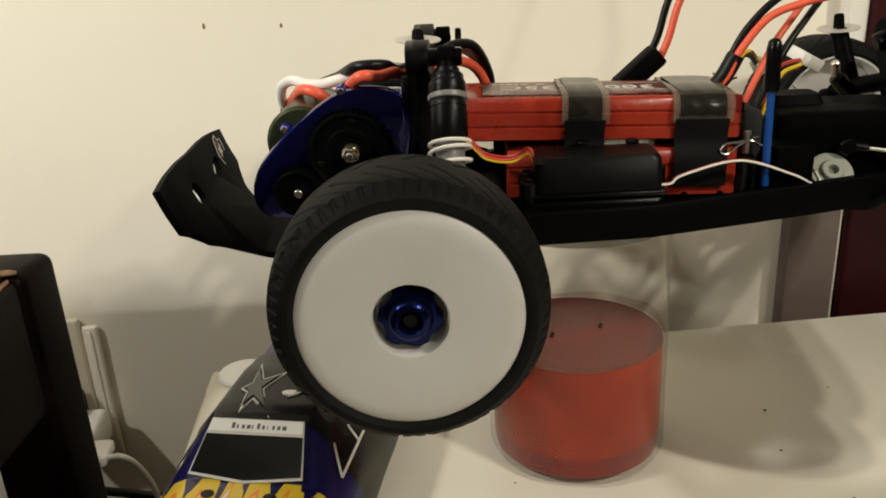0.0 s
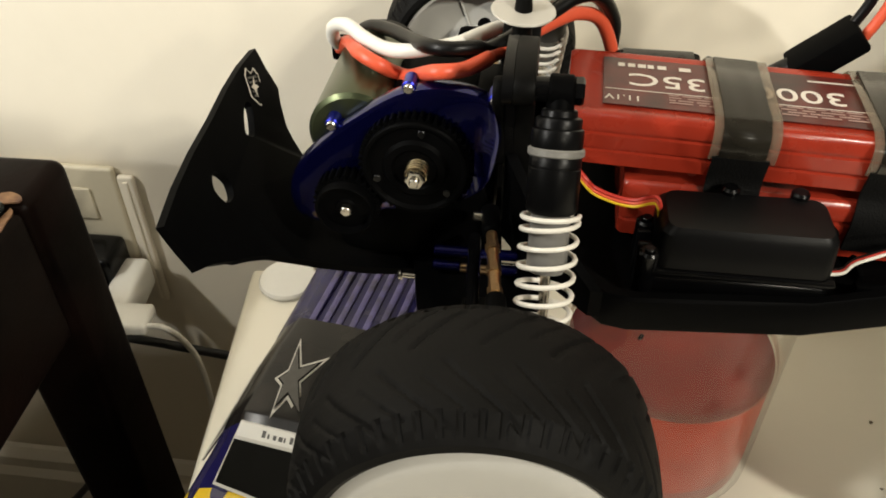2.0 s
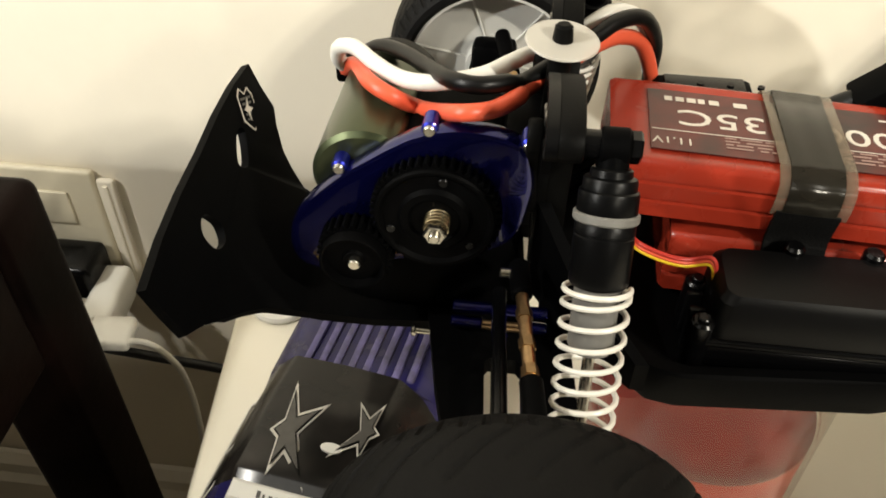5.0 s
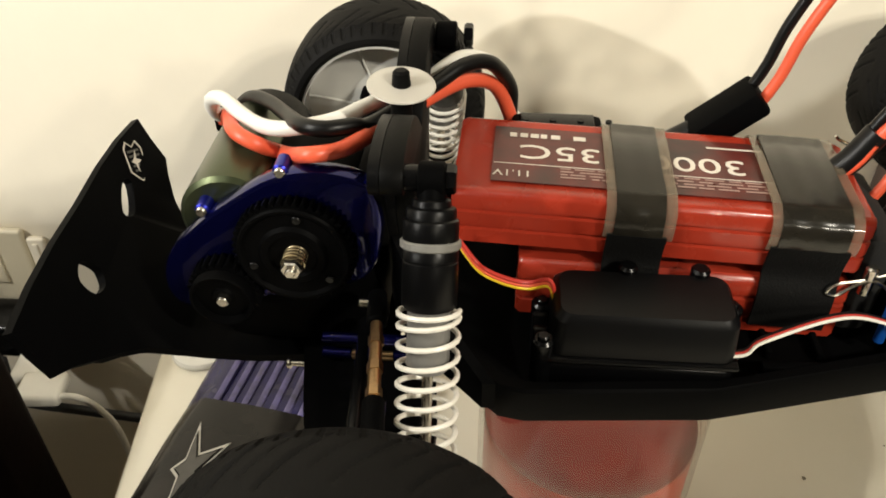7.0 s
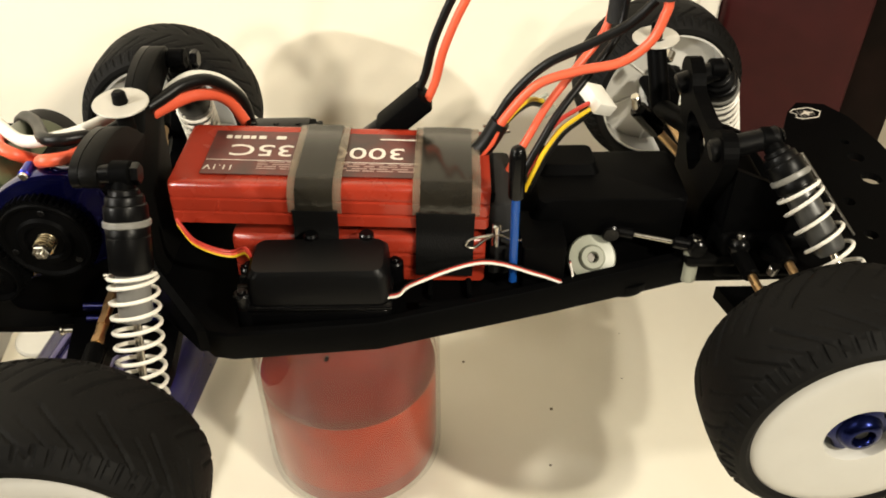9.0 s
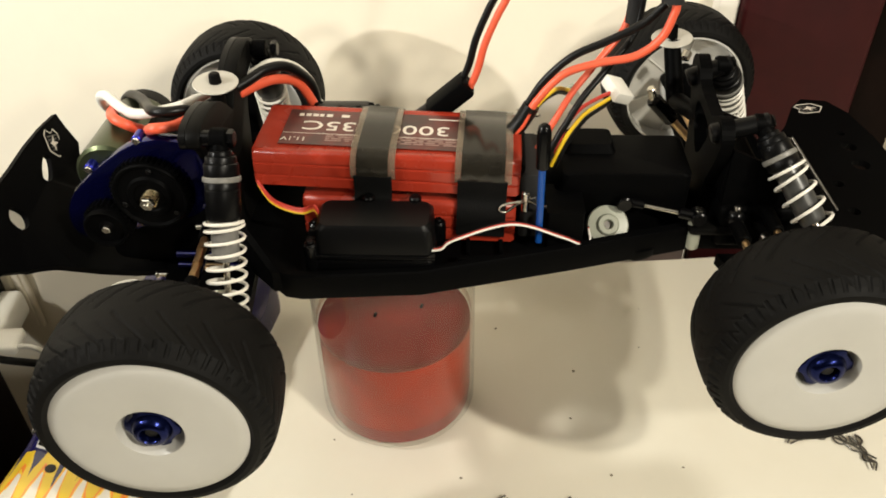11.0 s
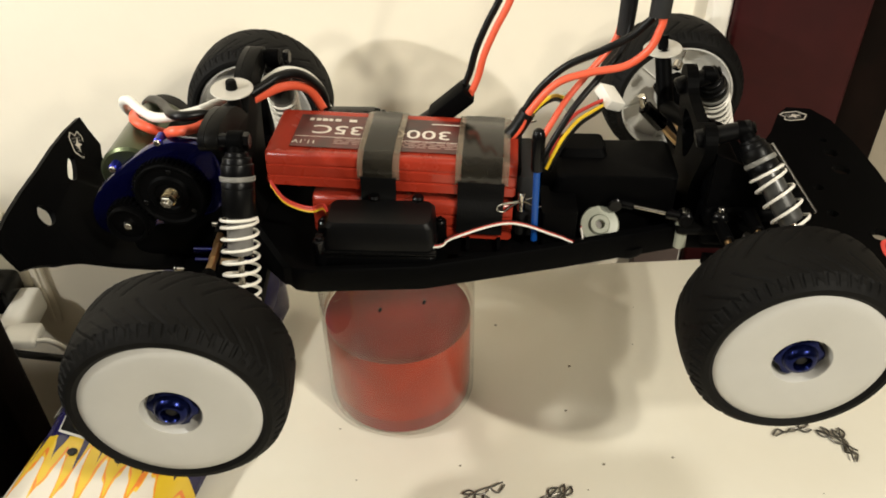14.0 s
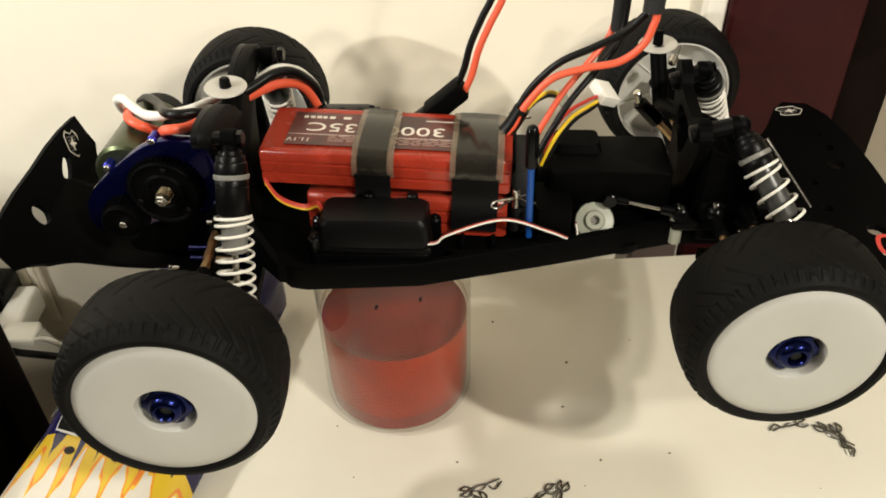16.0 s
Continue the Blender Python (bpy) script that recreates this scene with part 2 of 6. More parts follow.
def flame_paint():
    """Yellow tongues with white cores and orange edges licking back from a white nose; x is across, y runs back along the body."""
    m = bpy.data.materials.new("flame_paint")
    m.use_nodes = True
    nt = m.node_tree
    b = nt.nodes["Principled BSDF"]
    b.inputs["Roughness"].default_value = 0.22
    co = nt.nodes.new("ShaderNodeTexCoord")
    sep = nt.nodes.new("ShaderNodeSeparateXYZ")
    nt.links.new(co.outputs["Object"], sep.inputs[0])

    def calc(op, a, b2=None, c=None):
        n = nt.nodes.new("ShaderNodeMath")
        n.operation = op
        for k, v in enumerate((a, b2, c)):
            if v is None:
                continue
            if isinstance(v, (int, float)):
                n.inputs[k].default_value = v
            else:
                nt.links.new(v, n.inputs[k])
        return n.outputs[0]

    def noise(sx, sy, seed, detail=2.0):
        mp = nt.nodes.new("ShaderNodeMapping")
        mp.inputs["Scale"].default_value = (sx, sy, 0)
        mp.inputs["Location"].default_value = (seed, seed * 1.7, 0)
        nt.links.new(co.outputs["Object"], mp.inputs["Vector"])
        n = nt.nodes.new("ShaderNodeTexNoise")
        n.inputs["Scale"].default_value = 1.0
        n.inputs["Detail"].default_value = detail
        nt.links.new(mp.outputs[0], n.inputs["Vector"])
        return n.outputs["Fac"]

    def tongues(period, phase, power, top, depth, seed):
        """The height of a row of tongues at each x: rounded tips and narrow clefts of uneven depth, with fine ragged spikes."""
        x = calc("MULTIPLY_ADD", noise(45, 25, seed), 0.012, sep.outputs["X"])
        p = calc("DIVIDE", calc("PINGPONG", calc("ADD", x, phase), period / 2), period / 2)
        cleft = calc("POWER", p, power)
        deep = calc("MULTIPLY", cleft, calc("MULTIPLY_ADD", noise(40, 0, seed + 5), depth * 1.6, depth * 0.2))
        rag = calc("MULTIPLY", noise(330, 0, seed + 9, 0.0), 0.021)
        return calc("SUBTRACT", calc("SUBTRACT", top, deep), rag)

    def over(under, colour, height):
        mx = nt.nodes.new("ShaderNodeMix")
        mx.data_type = "RGBA"
        nt.links.new(calc("LESS_THAN", sep.outputs["Y"], height), mx.inputs[0])
        nt.links.new(under, mx.inputs[6])
        mx.inputs[7].default_value = (*colour, 1)
        return mx.outputs[2]

    rgb = nt.nodes.new("ShaderNodeRGB")
    rgb.outputs[0].default_value = (0.011, 0.009, 0.055, 1)
    core = tongues(0.0135, 0.1194, 1.3, -0.037, 0.030, 14.0)
    c = over(rgb.outputs[0], (0.68, 0.46, 0.030), tongues(0.0135, 0.1188, 3.4, -0.019, 0.022, 3.0))
    c = over(c, (0.74, 0.22, 0.04), calc("ADD", core, 0.0060))
    c = over(c, (0.78, 0.50, 0.05), calc("ADD", core, 0.0022))
    c = over(c, (0.67, 0.62, 0.54), core)
    nt.links.new(c, b.inputs["Base Color"])
    return m


M_FLAME = flame_paint()


# ---- mesh helpers ----
def link_mesh(name, bm, material, parent=None, label="", smooth=False, matrix=None):
    bmesh.ops.recalc_face_normals(bm, faces=bm.faces[:])
    me = bpy.data.meshes.new(name)
    bm.to_mesh(me)
    bm.free()
    for mm in (material if isinstance(material, (list, tuple)) else [material]):
        me.materials.append(mm)
    if smooth:
        me.polygons.foreach_set("use_smooth", [True] * len(me.polygons))
        me.set_sharp_from_angle(angle=radians(38))
    ob = new(name, me)
    if parent:
        ob.parent = parent
    if matrix is not None:
        ob.matrix_basis = matrix
    if label:
        ob["label"] = label
    return ob


def part(name, bm, material, parent, label="", smooth=True):
    return link_mesh(name, bm, material, parent, label, smooth)


def thing(name, label, category, matrix=None, group="", kind=""):
    ob = new(name)
    ob.empty_display_size = 0.01
    if matrix is not None:
        ob.matrix_basis = matrix
    return tagged(ob, label, category, group, kind)


def add_box(bm, lo, hi, bevel=0.0, segs=2, m=None, mi=0):
    """A box between two corners, with rounded edges."""
    r = bmesh.ops.create_cube(bm, size=1.0)
    vs = r["verts"]
    c = [(a + b) / 2 for a, b in zip(lo, hi)]
    d = [abs(b - a) for a, b in zip(lo, hi)]
    for v in vs:
        v.co = Vector((c[k] + v.co[k] * d[k] for k in range(3)))
    fs = {f for v in vs for f in v.link_faces}
    for f in fs:
        f.material_index = mi
    if bevel > 0:
        es = list({e for v in vs for e in v.link_edges})
        r2 = bmesh.ops.bevel(bm, geom=es, offset=min(bevel, min(d) * 0.45), segments=segs, affect="EDGES", profile=0.5)
        vs = list({v for f in r2["faces"] for v in f.verts} | {v for v in vs if v.is_valid})
    if m is not None:
        bmesh.ops.transform(bm, matrix=m, verts=[v for v in vs if v.is_valid])
    return vs


def frame_to(p, q):
    """The turn and place that lay the z axis from p towards q, with its origin at p."""
    p, q = Vector(p), Vector(q)
    return Matrix.Translation(p) @ (q - p).to_track_quat("Z", "Y").to_matrix().to_4x4()


def add_rod(bm, p, q, r, r2=None, segs=16, bevel=0.0, mi=0):
    """A round rod from p to q, its ends chamfered by bevel."""
    n = (Vector(q) - Vector(p)).length
    r2 = r if r2 is None else r2
    prof = [(0, 0), (r - bevel, 0), (r, bevel), (r2, n - bevel), (r2 - bevel, n), (0, n)] if bevel > 0 else [(0, 0), (r, 0), (r2, n), (0, n)]
    add_lathe(bm, prof, segs, frame_to(p, q), mi)


def add_lathe(bm, prof, segs, m=None, mi=0, closed=False):
    """Turns a profile of (radius, height) round the z axis."""
    rings = []
    for r, z in prof:
        if r <= 1e-7:
            rings.append([bm.verts.new((0, 0, z))])
        else:
            rings.append([bm.verts.new((r * math.cos(2 * math.pi * k / segs), r * math.sin(2 * math.pi * k / segs), z)) for k in range(segs)])
    pairs = list(zip(rings, rings[1:])) + ([(rings[-1], rings[0])] if closed else [])
    for a, b in pairs:
        for k in range(segs):
            k2 = (k + 1) % segs
            if len(a) == 1 and len(b) == 1:
                continue
            if len(a) == 1:
                f = bm.faces.new((a[0], b[k], b[k2]))
            elif len(b) == 1:
                f = bm.faces.new((a[k], a[k2], b[0]))
            else:
                f = bm.faces.new((a[k], a[k2], b[k2], b[k]))
            f.material_index = mi
    vs = [v for ring in rings for v in ring]
    if m is not None:
        bmesh.ops.transform(bm, matrix=m, verts=vs)
    return vs


def glide(points, steps=10):
    """A smooth line through the points."""
    p = [Vector(q) for q in points]
    p = [2 * p[0] - p[1]] + p + [2 * p[-1] - p[-2]]
    out = []
    for a, b, c, d in zip(p, p[1:], p[2:], p[3:]):
        for k in range(steps):
            t = k / steps
            out.append(0.5 * ((2 * b) + (c - a) * t + (2 * a - 5 * b + 4 * c - d) * t * t + (3 * b - a - 3 * c + d) * t ** 3))
    out.append(p[-2])
    return out


def add_tube(bm, line, r, segs=10, mi=0, flat=1.0):
    """A round wire along a line of points, closed at its ends."""
    n = len(line)
    tang = [(line[min(k + 1, n - 1)] - line[max(k - 1, 0)]).normalized() for k in range(n)]
    side = tang[0].orthogonal().normalized()
    rings = []
    for k in range(n):
        side = (side - tang[k] * side.dot(tang[k])).normalized()
        up = tang[k].cross(side)
        rings.append([bm.verts.new(line[k] + r * (math.cos(2 * math.pi * j / segs) * side + flat * math.sin(2 * math.pi * j / segs) * up)) for j in range(segs)])
    for a, b in zip(rings, rings[1:]):
        for j in range(segs):
            bm.faces.new((a[j], a[(j + 1) % segs], b[(j + 1) % segs], b[j])).material_index = mi
    bm.faces.new(rings[0]).material_index = mi
    bm.faces.new(rings[-1]).material_index = mi


def wire(name, points, r, material, parent, label="", segs=10, steps=10):
    bm = bmesh.new()
    add_tube(bm, glide(points, steps), r, segs)
    return part(name, bm, material, parent, label)


def add_slab(bm, outline, h0, h1, m=None, holes=(), mi=0, bevel=0.0):
    """A plate with the outline (and holes) of 2D points, between the heights h0 and h1."""
    loops = []
    for pts in (outline, *holes):
        vs = [bm.verts.new((x, y, h0)) for x, y in pts]
        es = [bm.edges.new((vs[k], vs[(k + 1) % len(vs)])) for k in range(len(vs))]
        loops.append((vs, es))
    if holes:
        r = bmesh.ops.triangle_fill(bm, use_beauty=True, use_dissolve=False, edges=[e for _, es in loops for e in es])
        fs = [g for g in r["geom"] if isinstance(g, bmesh.types.BMFace)]
    else:
        fs = [bm.faces.new(loops[0][0])]
    r = bmesh.ops.extrude_face_region(bm, geom=fs)
    top = [g for g in r["geom"] if isinstance(g, bmesh.types.BMVert)]
    bmesh.ops.translate(bm, verts=top, vec=(0, 0, h1 - h0))
    vs = [v for vv, _ in loops for v in vv] + top
    for f in {f for v in vs for f in v.link_faces}:
        f.material_index = mi
    if bevel > 0 and not holes:
        ring = [e for e in {e for v in vs for e in v.link_edges} if abs(e.verts[0].co.z - e.verts[1].co.z) < 1e-9]
        r2 = bmesh.ops.bevel(bm, geom=ring, offset=bevel, segments=2, affect="EDGES", profile=0.5)
        vs = list({v for f in r2["faces"] for v in f.verts} | {v for v in vs if v.is_valid})
    if m is not None:
        bmesh.ops.transform(bm, matrix=m, verts=[v for v in vs if v.is_valid])
    return vs


def ring2d(cx, cy, r, n=24, a0=0.0, a1=360.0):
    full = abs(a1 - a0) >= 360
    return [(cx + r * math.cos(radians(a0 + (a1 - a0) * k / (n if full else n - 1))), cy + r * math.sin(radians(a0 + (a1 - a0) * k / (n if full else n - 1)))) for k in range(n)]


def smooth2d(points, steps=6, closed=True):
    """A rounded closed outline through 2D points."""
    p = [Vector((x, y)) for x, y in points]
    n, out = len(p), []
    for k in range(n):
        a, b, c, d = p[k - 1], p[k], p[(k + 1) % n], p[(k + 2) % n]
        for j in range(steps):
            t = j / steps
            q = 0.5 * ((2 * b) + (c - a) * t + (2 * a - 5 * b + 4 * c - d) * t * t + (3 * b - a - 3 * c + d) * t ** 3)
            out.append((q.x, q.y))
    return out


def add_loft(bm, sections, mi=0, caps=True, closed=True):
    """Joins rings of equal numbers of points into a skin."""
    rings = [[bm.verts.new(p) for p in sec] for sec in sections]
    n = len(rings[0])
    for a, b in zip(rings, rings[1:]):
        for k in range(n if closed else n - 1):
            bm.faces.new((a[k], a[(k + 1) % n], b[(k + 1) % n], b[k])).material_index = mi
    if caps:
        bm.faces.new(rings[0]).material_index = mi
        bm.faces.new(rings[-1]).material_index = mi
    return rings


def add_helix(bm, m, r, wire_r, length, turns, segs=8, per=20, close=1.2):
    """A coil spring along z of m, its end turns lying close."""
    line = []
    n = int(turns * per)
    for k in range(n + 1):
        a = k / per
        t = k / n
        flat = close * wire_r * 2
        if a < 1:
            z = a * flat
        elif a > turns - 1:
            z = length - (turns - a) * flat
        else:
            z = flat + (a - 1) / (turns - 2) * (length - 2 * flat)
        line.append(m @ Vector((r * math.cos(2 * math.pi * a), r * math.sin(2 * math.pi * a), z)))
    add_tube(bm, line, wire_r, segs)


def lettering(name, words, size, material, parent, matrix, thick=0.00012):
    """Raised letters in the built-in font, as a mesh, centred on the origin of matrix."""
    cu = bpy.data.curves.new(name, "FONT")
    cu.body, cu.size, cu.align_x, cu.align_y, cu.extrude, cu.resolution_u = words, size, "CENTER", "CENTER", thick, 3
    tmp = bpy.data.objects.new(name, cu)
    scene.collection.objects.link(tmp)
    dg = bpy.context.evaluated_depsgraph_get()
    me = bpy.data.meshes.new_from_object(tmp.evaluated_get(dg))
    bpy.data.objects.remove(tmp)
    me.materials.clear()
    me.materials.append(material)
    ob = new(name, me)
    ob.parent = parent
    ob.matrix_basis = matrix
    return ob


# ---- room ----
WALL_YAW = -4.4
WALL = pose(0, 0.768, 0, 0, 0, WALL_YAW)   # x along the wall, y into it
FLOOR_Z = -0.46


def slab_structure(name, lo, hi, material, m=None, label="", category=""):
    bm = bmesh.new()
    add_box(bm, lo, hi)
    ob = link_mesh(name, bm, material, matrix=m)
    return tagged(ob, label or name.replace("_", " "), category or name.split("_")[0], kind="structure")


slab_structure("wall_north", (-2.2, 0, FLOOR_Z), (2.2, 0.10, 1.95), M_WALL, WALL, "cream painted plaster wall behind the table", "wall")
# unseen plain walls that close the room, in a dim tan
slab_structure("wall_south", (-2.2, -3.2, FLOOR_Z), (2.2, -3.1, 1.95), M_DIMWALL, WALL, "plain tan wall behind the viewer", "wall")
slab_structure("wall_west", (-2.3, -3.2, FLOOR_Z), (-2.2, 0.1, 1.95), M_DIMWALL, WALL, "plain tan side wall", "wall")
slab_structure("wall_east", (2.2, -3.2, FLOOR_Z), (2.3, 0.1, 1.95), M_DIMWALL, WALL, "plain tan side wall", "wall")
slab_structure("floor", (-2.3, -3.2, FLOOR_Z - 0.1), (2.3, 0.1, FLOOR_Z), M_FLOOR, WALL, "grey-brown carpeted floor", "floor")
slab_structure("ceiling", (-2.3, -3.2, 1.95), (2.3, 0.1, 2.05), M_CEIL, WALL, "white painted ceiling", "ceiling")

bm = bmesh.new()
add_slab(bm, [(0, FLOOR_Z), (-0.016, FLOOR_Z), (-0.016, FLOOR_Z + 0.06), (-0.011, FLOOR_Z + 0.07), (-0.011, FLOOR_Z + 0.085), (-0.004, FLOOR_Z + 0.095), (0, FLOOR_Z + 0.097)], -2.2, 0.244, Matrix(((0, 0, 1, 0), (1, 0, 0, 0), (0, 1, 0, 0), (0, 0, 0, 1))))
tagged(link_mesh("baseboard", bm, M_TRIM, matrix=WALL @ pose(0, -0.001, 0)), "white moulded baseboard along the wall", "baseboard", kind="structure")

# thin slab over the cream wall; its dull tan stands in for shade
slab_structure("wall_tan", (0.4362, -0.006, FLOOR_Z), (1.4, -0.0005, 1.94), M_DIMWALL, WALL, "wall past the red panel, its dimness put into a dull tan", "wall")

# white casing and the dark red board beside it
bm = bmesh.new()
add_box(bm, (0.2935, -0.016, FLOOR_Z), (0.308, 0.001, 1.6), 0.003)
tagged(link_mesh("trim", bm, M_TRIM, matrix=WALL, smooth=True), "white painted vertical trim on the wall", "trim", kind="structure")

# ---- table and what stands about it ----
TABLE = pose(-0.1555, 0.6825, 0, 0, 0, 1.2)   # back left corner; x along the back edge, y away from the wall is negative


def side_table():
    t = thing("side_table", "low white laminate table against the wall", "table", TABLE)
    bm = bmesh.new()
    add_box(bm, (0, -0.62, -0.022), (1.15, 0, 0), 0.003, 3)
    part("tabletop", bm, M_TABLE, t)
    for x in (0.02, 1.09):
        for y in (-0.60, -0.06):
            bm = bmesh.new()
            add_box(bm, (x, y, FLOOR_Z), (x + 0.04, y + 0.04, -0.022), 0.003)
            part("leg", bm, M_TABLE, t)
    bm = bmesh.new()
    add_box(bm, (0.03, -0.025, -0.08), (1.12, -0.012, -0.022), 0.002)
    part("apron", bm, M_TABLE, t)
    return t


side_table()


def white_disc():
    bm = bmesh.new()
    add_lathe(bm, [(0, 0), (0.0165, 0), (0.0175, 0.001), (0.0175, 0.0028), (0.0165, 0.004), (0, 0.0045)], 48)
    ob = link_mesh("disc", bm, M_WHITEPL, smooth=True, matrix=pose(-0.131, 0.671, 0.0))
    tagged(ob, "flat white plastic disc lying on the table corner", "disc")


white_disc()


def crumbs():
    bm = bmesh.new()
    rng = random.Random(5)
    spots = [(0.1755, 0.540, 0.0008), (0.184, 0.579, 0.0010), (0.137, 0.622, 0.0008), (0.105, 0.50, 0.0007), (0.192, 0.497, 0.0008), (0.235, 0.50, 0.0006)]
    for k in range(16):
        spots.append((rng.uniform(0.02, 0.36), rng.uniform(0.42, 0.66), rng.uniform(0.0003, 0.0006)))
    for x, y, r in spots:
        r0 = bmesh.ops.create_icosphere(bm, subdivisions=1, radius=r)
        for v in r0["verts"]:
            v.co = Vector((x + v.co.x * rng.uniform(0.8, 1.8), y + v.co.y * rng.uniform(0.7, 1.4), r * 0.45 + v.co.z * 0.5))
    tagged(link_mesh("crumbs", bm, M_SPECK), "small dark crumbs and specks on the white table", "crumbs", kind="stuff")


crumbs()


def candle():
    c = thing("candle_jar", "half-burnt red candle in a clear glass jar on the table", "candle", pose(0.0697, 0.568, 0))
    R, H = 0.0475, 0.1425
    bm = bmesh.new()
    add_lathe(bm, [(0, 0.0006), (R - 0.006, 0.0006), (R - 0.002, 0.002), (R, 0.006), (R, H - 0.006), (R - 0.0006, H - 0.002), (R - 0.0015, H), (R - 0.003, H - 0.0006), (R - 0.0020, H - 0.003)], 72)
    part("glass", bm, M_GLASS, c, "clear glass")
    bm = bmesh.new()
    add_lathe(bm, [(R + 0.0002, H - 0.0105), (R + 0.0010, H - 0.0085), (R + 0.0011, H - 0.0035), (R + 0.0004, H - 0.0012)], 72)
    part("rim", bm, M_RIM, c, "thick greyish glass rim")
    bm = bmesh.new()
    w = R - 0.0024
    add_lathe(bm, [(0, 0.0030), (w - 0.0040, 0.0032), (w - 0.0006, 0.0052), (w, 0.0105), (w, 0.0165)], 72)
    part("wax_base", bm, M_WAX, c, "red wax")
    bm = bmesh.new()
    # darker than the side: shade under the chassis is put into this red
    add_lathe(bm, [(w, 0.0665), (w - 0.0012, 0.0655), (w - 0.008, 0.0630), (w - 0.02, 0.0618), (0, 0.0615)], 72)
    part("wax_top", bm, M_WAX, c, "red wax")
    bm = bmesh.new()
    add_lathe(bm, [(w, 0.0165), (w, 0.030), (w, 0.048), (w, 0.0665)], 72)
    part("wax_side", bm, M_WAXSIDE, c, "paler red wax against the glass")
    bm = bmesh.new()
    seg = 60
    rows = []
    for z, amp in ((0.0668, 0.0), (0.0685, 0.0008), (0.0710, 0.0016)):
        rows.append([bm.verts.new(((w + 0.0008) * math.cos(2 * math.pi * k / seg), (w + 0.0008) * math.sin(2 * math.pi * k / seg),
                                   z + amp * (math.sin(3 * 2 * math.pi * k / seg + 0.6) + 0.5 * math.sin(7 * 2 * math.pi * k / seg)))) for k in range(seg)])
    for a, b in zip(rows, rows[1:]):
        for k in range(seg):
            bm.faces.new((a[k], a[(k + 1) % seg], b[(k + 1) % seg], b[k]))
    part("wax_film", bm, M_FILM, c, "thin smear of red wax inside the glass")
    for x, y in ((-0.012, 0.006), (0.016, 0.012)):
        bm = bmesh.new()
        add_tube(bm, glide([(x, y, 0.0612), (x + 0.0002, y, 0.0625), (x + 0.0010, y + 0.0004, 0.0640)], 5), 0.0010, 8)
        part("wick", bm, M_WICK, c, "burnt black wick")
    return c


candle()


def end_table():
    """The dark end table with a glass top: its back rail, side rail and corner leg reach into view."""
    t = thing("end_table", "worn dark walnut end table with a glass top", "table", pose(-0.226, 0.642, 0.107, 0, 0, -3))
    bm = bmesh.new()
    add_box(bm, (-0.60, -0.032, -0.083), (-0.042, 0.0, 0.0), 0.005, 3)
    part("back_rail", bm, M_WOOD, t)
    bm = bmesh.new()
    add_box(bm, (-0.034, -0.55, -0.083), (0.0, -0.040, -0.001), 0.004, 3)
    part("side_rail", bm, M_WOOD, t)
    for x, y in ((-0.042, -0.040), (-0.62, -0.040), (-0.042, -0.58), (-0.62, -0.58)):
        bm = bmesh.new()
        add_box(bm, (x, y, FLOOR_Z - 0.107), (x + 0.044, y + 0.042, 0.0015), 0.007, 4)
        part("leg", bm, M_WOOD, t)
    bm = bmesh.new()
    add_box(bm, (-0.60, -0.54, -0.0004), (-0.0075, -0.0405, 0.0042), 0.0012, 2)
    part("glass_top", bm, M_GLASSTOP, t, "greenish glass pane, darkened to hold back lamp light")
    rng = random.Random(3)
    worn = (([(-0.090, -0.040), (-0.070, -0.0365), (-0.050, -0.037), (-0.034, -0.034), (-0.020, -0.0345), (-0.010, -0.031), (-0.0035, -0.034), (-0.004, -0.0392), (-0.03, -0.0398), (-0.06, -0.0402)], 0.0016),
            ([(-0.0066, -0.0425), (-0.0030, -0.043), (-0.0022, -0.056), (-0.0040, -0.070), (-0.0028, -0.088), (-0.0046, -0.11), (-0.0062, -0.13), (-0.0070, -0.10), (-0.0068, -0.07)], -0.0009))
    for pts, z in worn:
        bm = bmesh.new()
        pts = [(x + rng.uniform(-0.0006, 0.0006), y + rng.uniform(-0.0006, 0.0006)) for x, y in smooth2d(pts, 4)]
        add_slab(bm, pts, z, z + 0.0007)
        part("worn_patch", bm, M_RAWWOOD, t, "varnish chipped off to bare wood")
    return t


end_table()


def red_board():
    bm = bmesh.new()
    t = thing("wooden_panel", "tall dark red stained wooden panel against the wall", "panel", WALL)
    add_box(bm, (0.308, -0.022, FLOOR_Z), (0.4000, -0.001, 1.5), 0.004, 3)
    part("board", bm, M_MAROON, t)
    bm = bmesh.new()
    add_box(bm, (0.4002, -0.016, FLOOR_Z), (0.4360, -0.001, 1.5), 0.002, 2)
    part("edge_strip", bm, M_WOOD, t, "near-black strip along the right edge")
    bm = bmesh.new()
    add_box(bm, (0.2680, -0.0180, FLOOR_Z), (0.3050, -0.0005, 0.085), 0.002, 2)
    ob = link_mesh("plinth_board", bm, M_PLINTH, smooth=True, matrix=WALL)
    tagged(ob, "low dull brown board beside the red panel", "board")


red_board()


def outlet():
    o = thing("wall_outlet", "ivory double wall outlet with plugs in it", "outlet", WALL @ pose(-0.319, 0, -0.051))
    bm = bmesh.new()
    add_box(bm, (-0.038, -0.007, -0.062), (0.038, -0.0005, 0.052), 0.003, 3)
    part("cover_plate", bm, M_BEIGEPL, o)
    for z in (-0.032, 0.020):
        bm = bmesh.new()
        add_box(bm, (-0.017, -0.009, z - 0.014), (0.017, -0.0065, z + 0.014), 0.003, 3)
        part("socket", bm, M_BEIGEPL, o)
    return o


outlet()


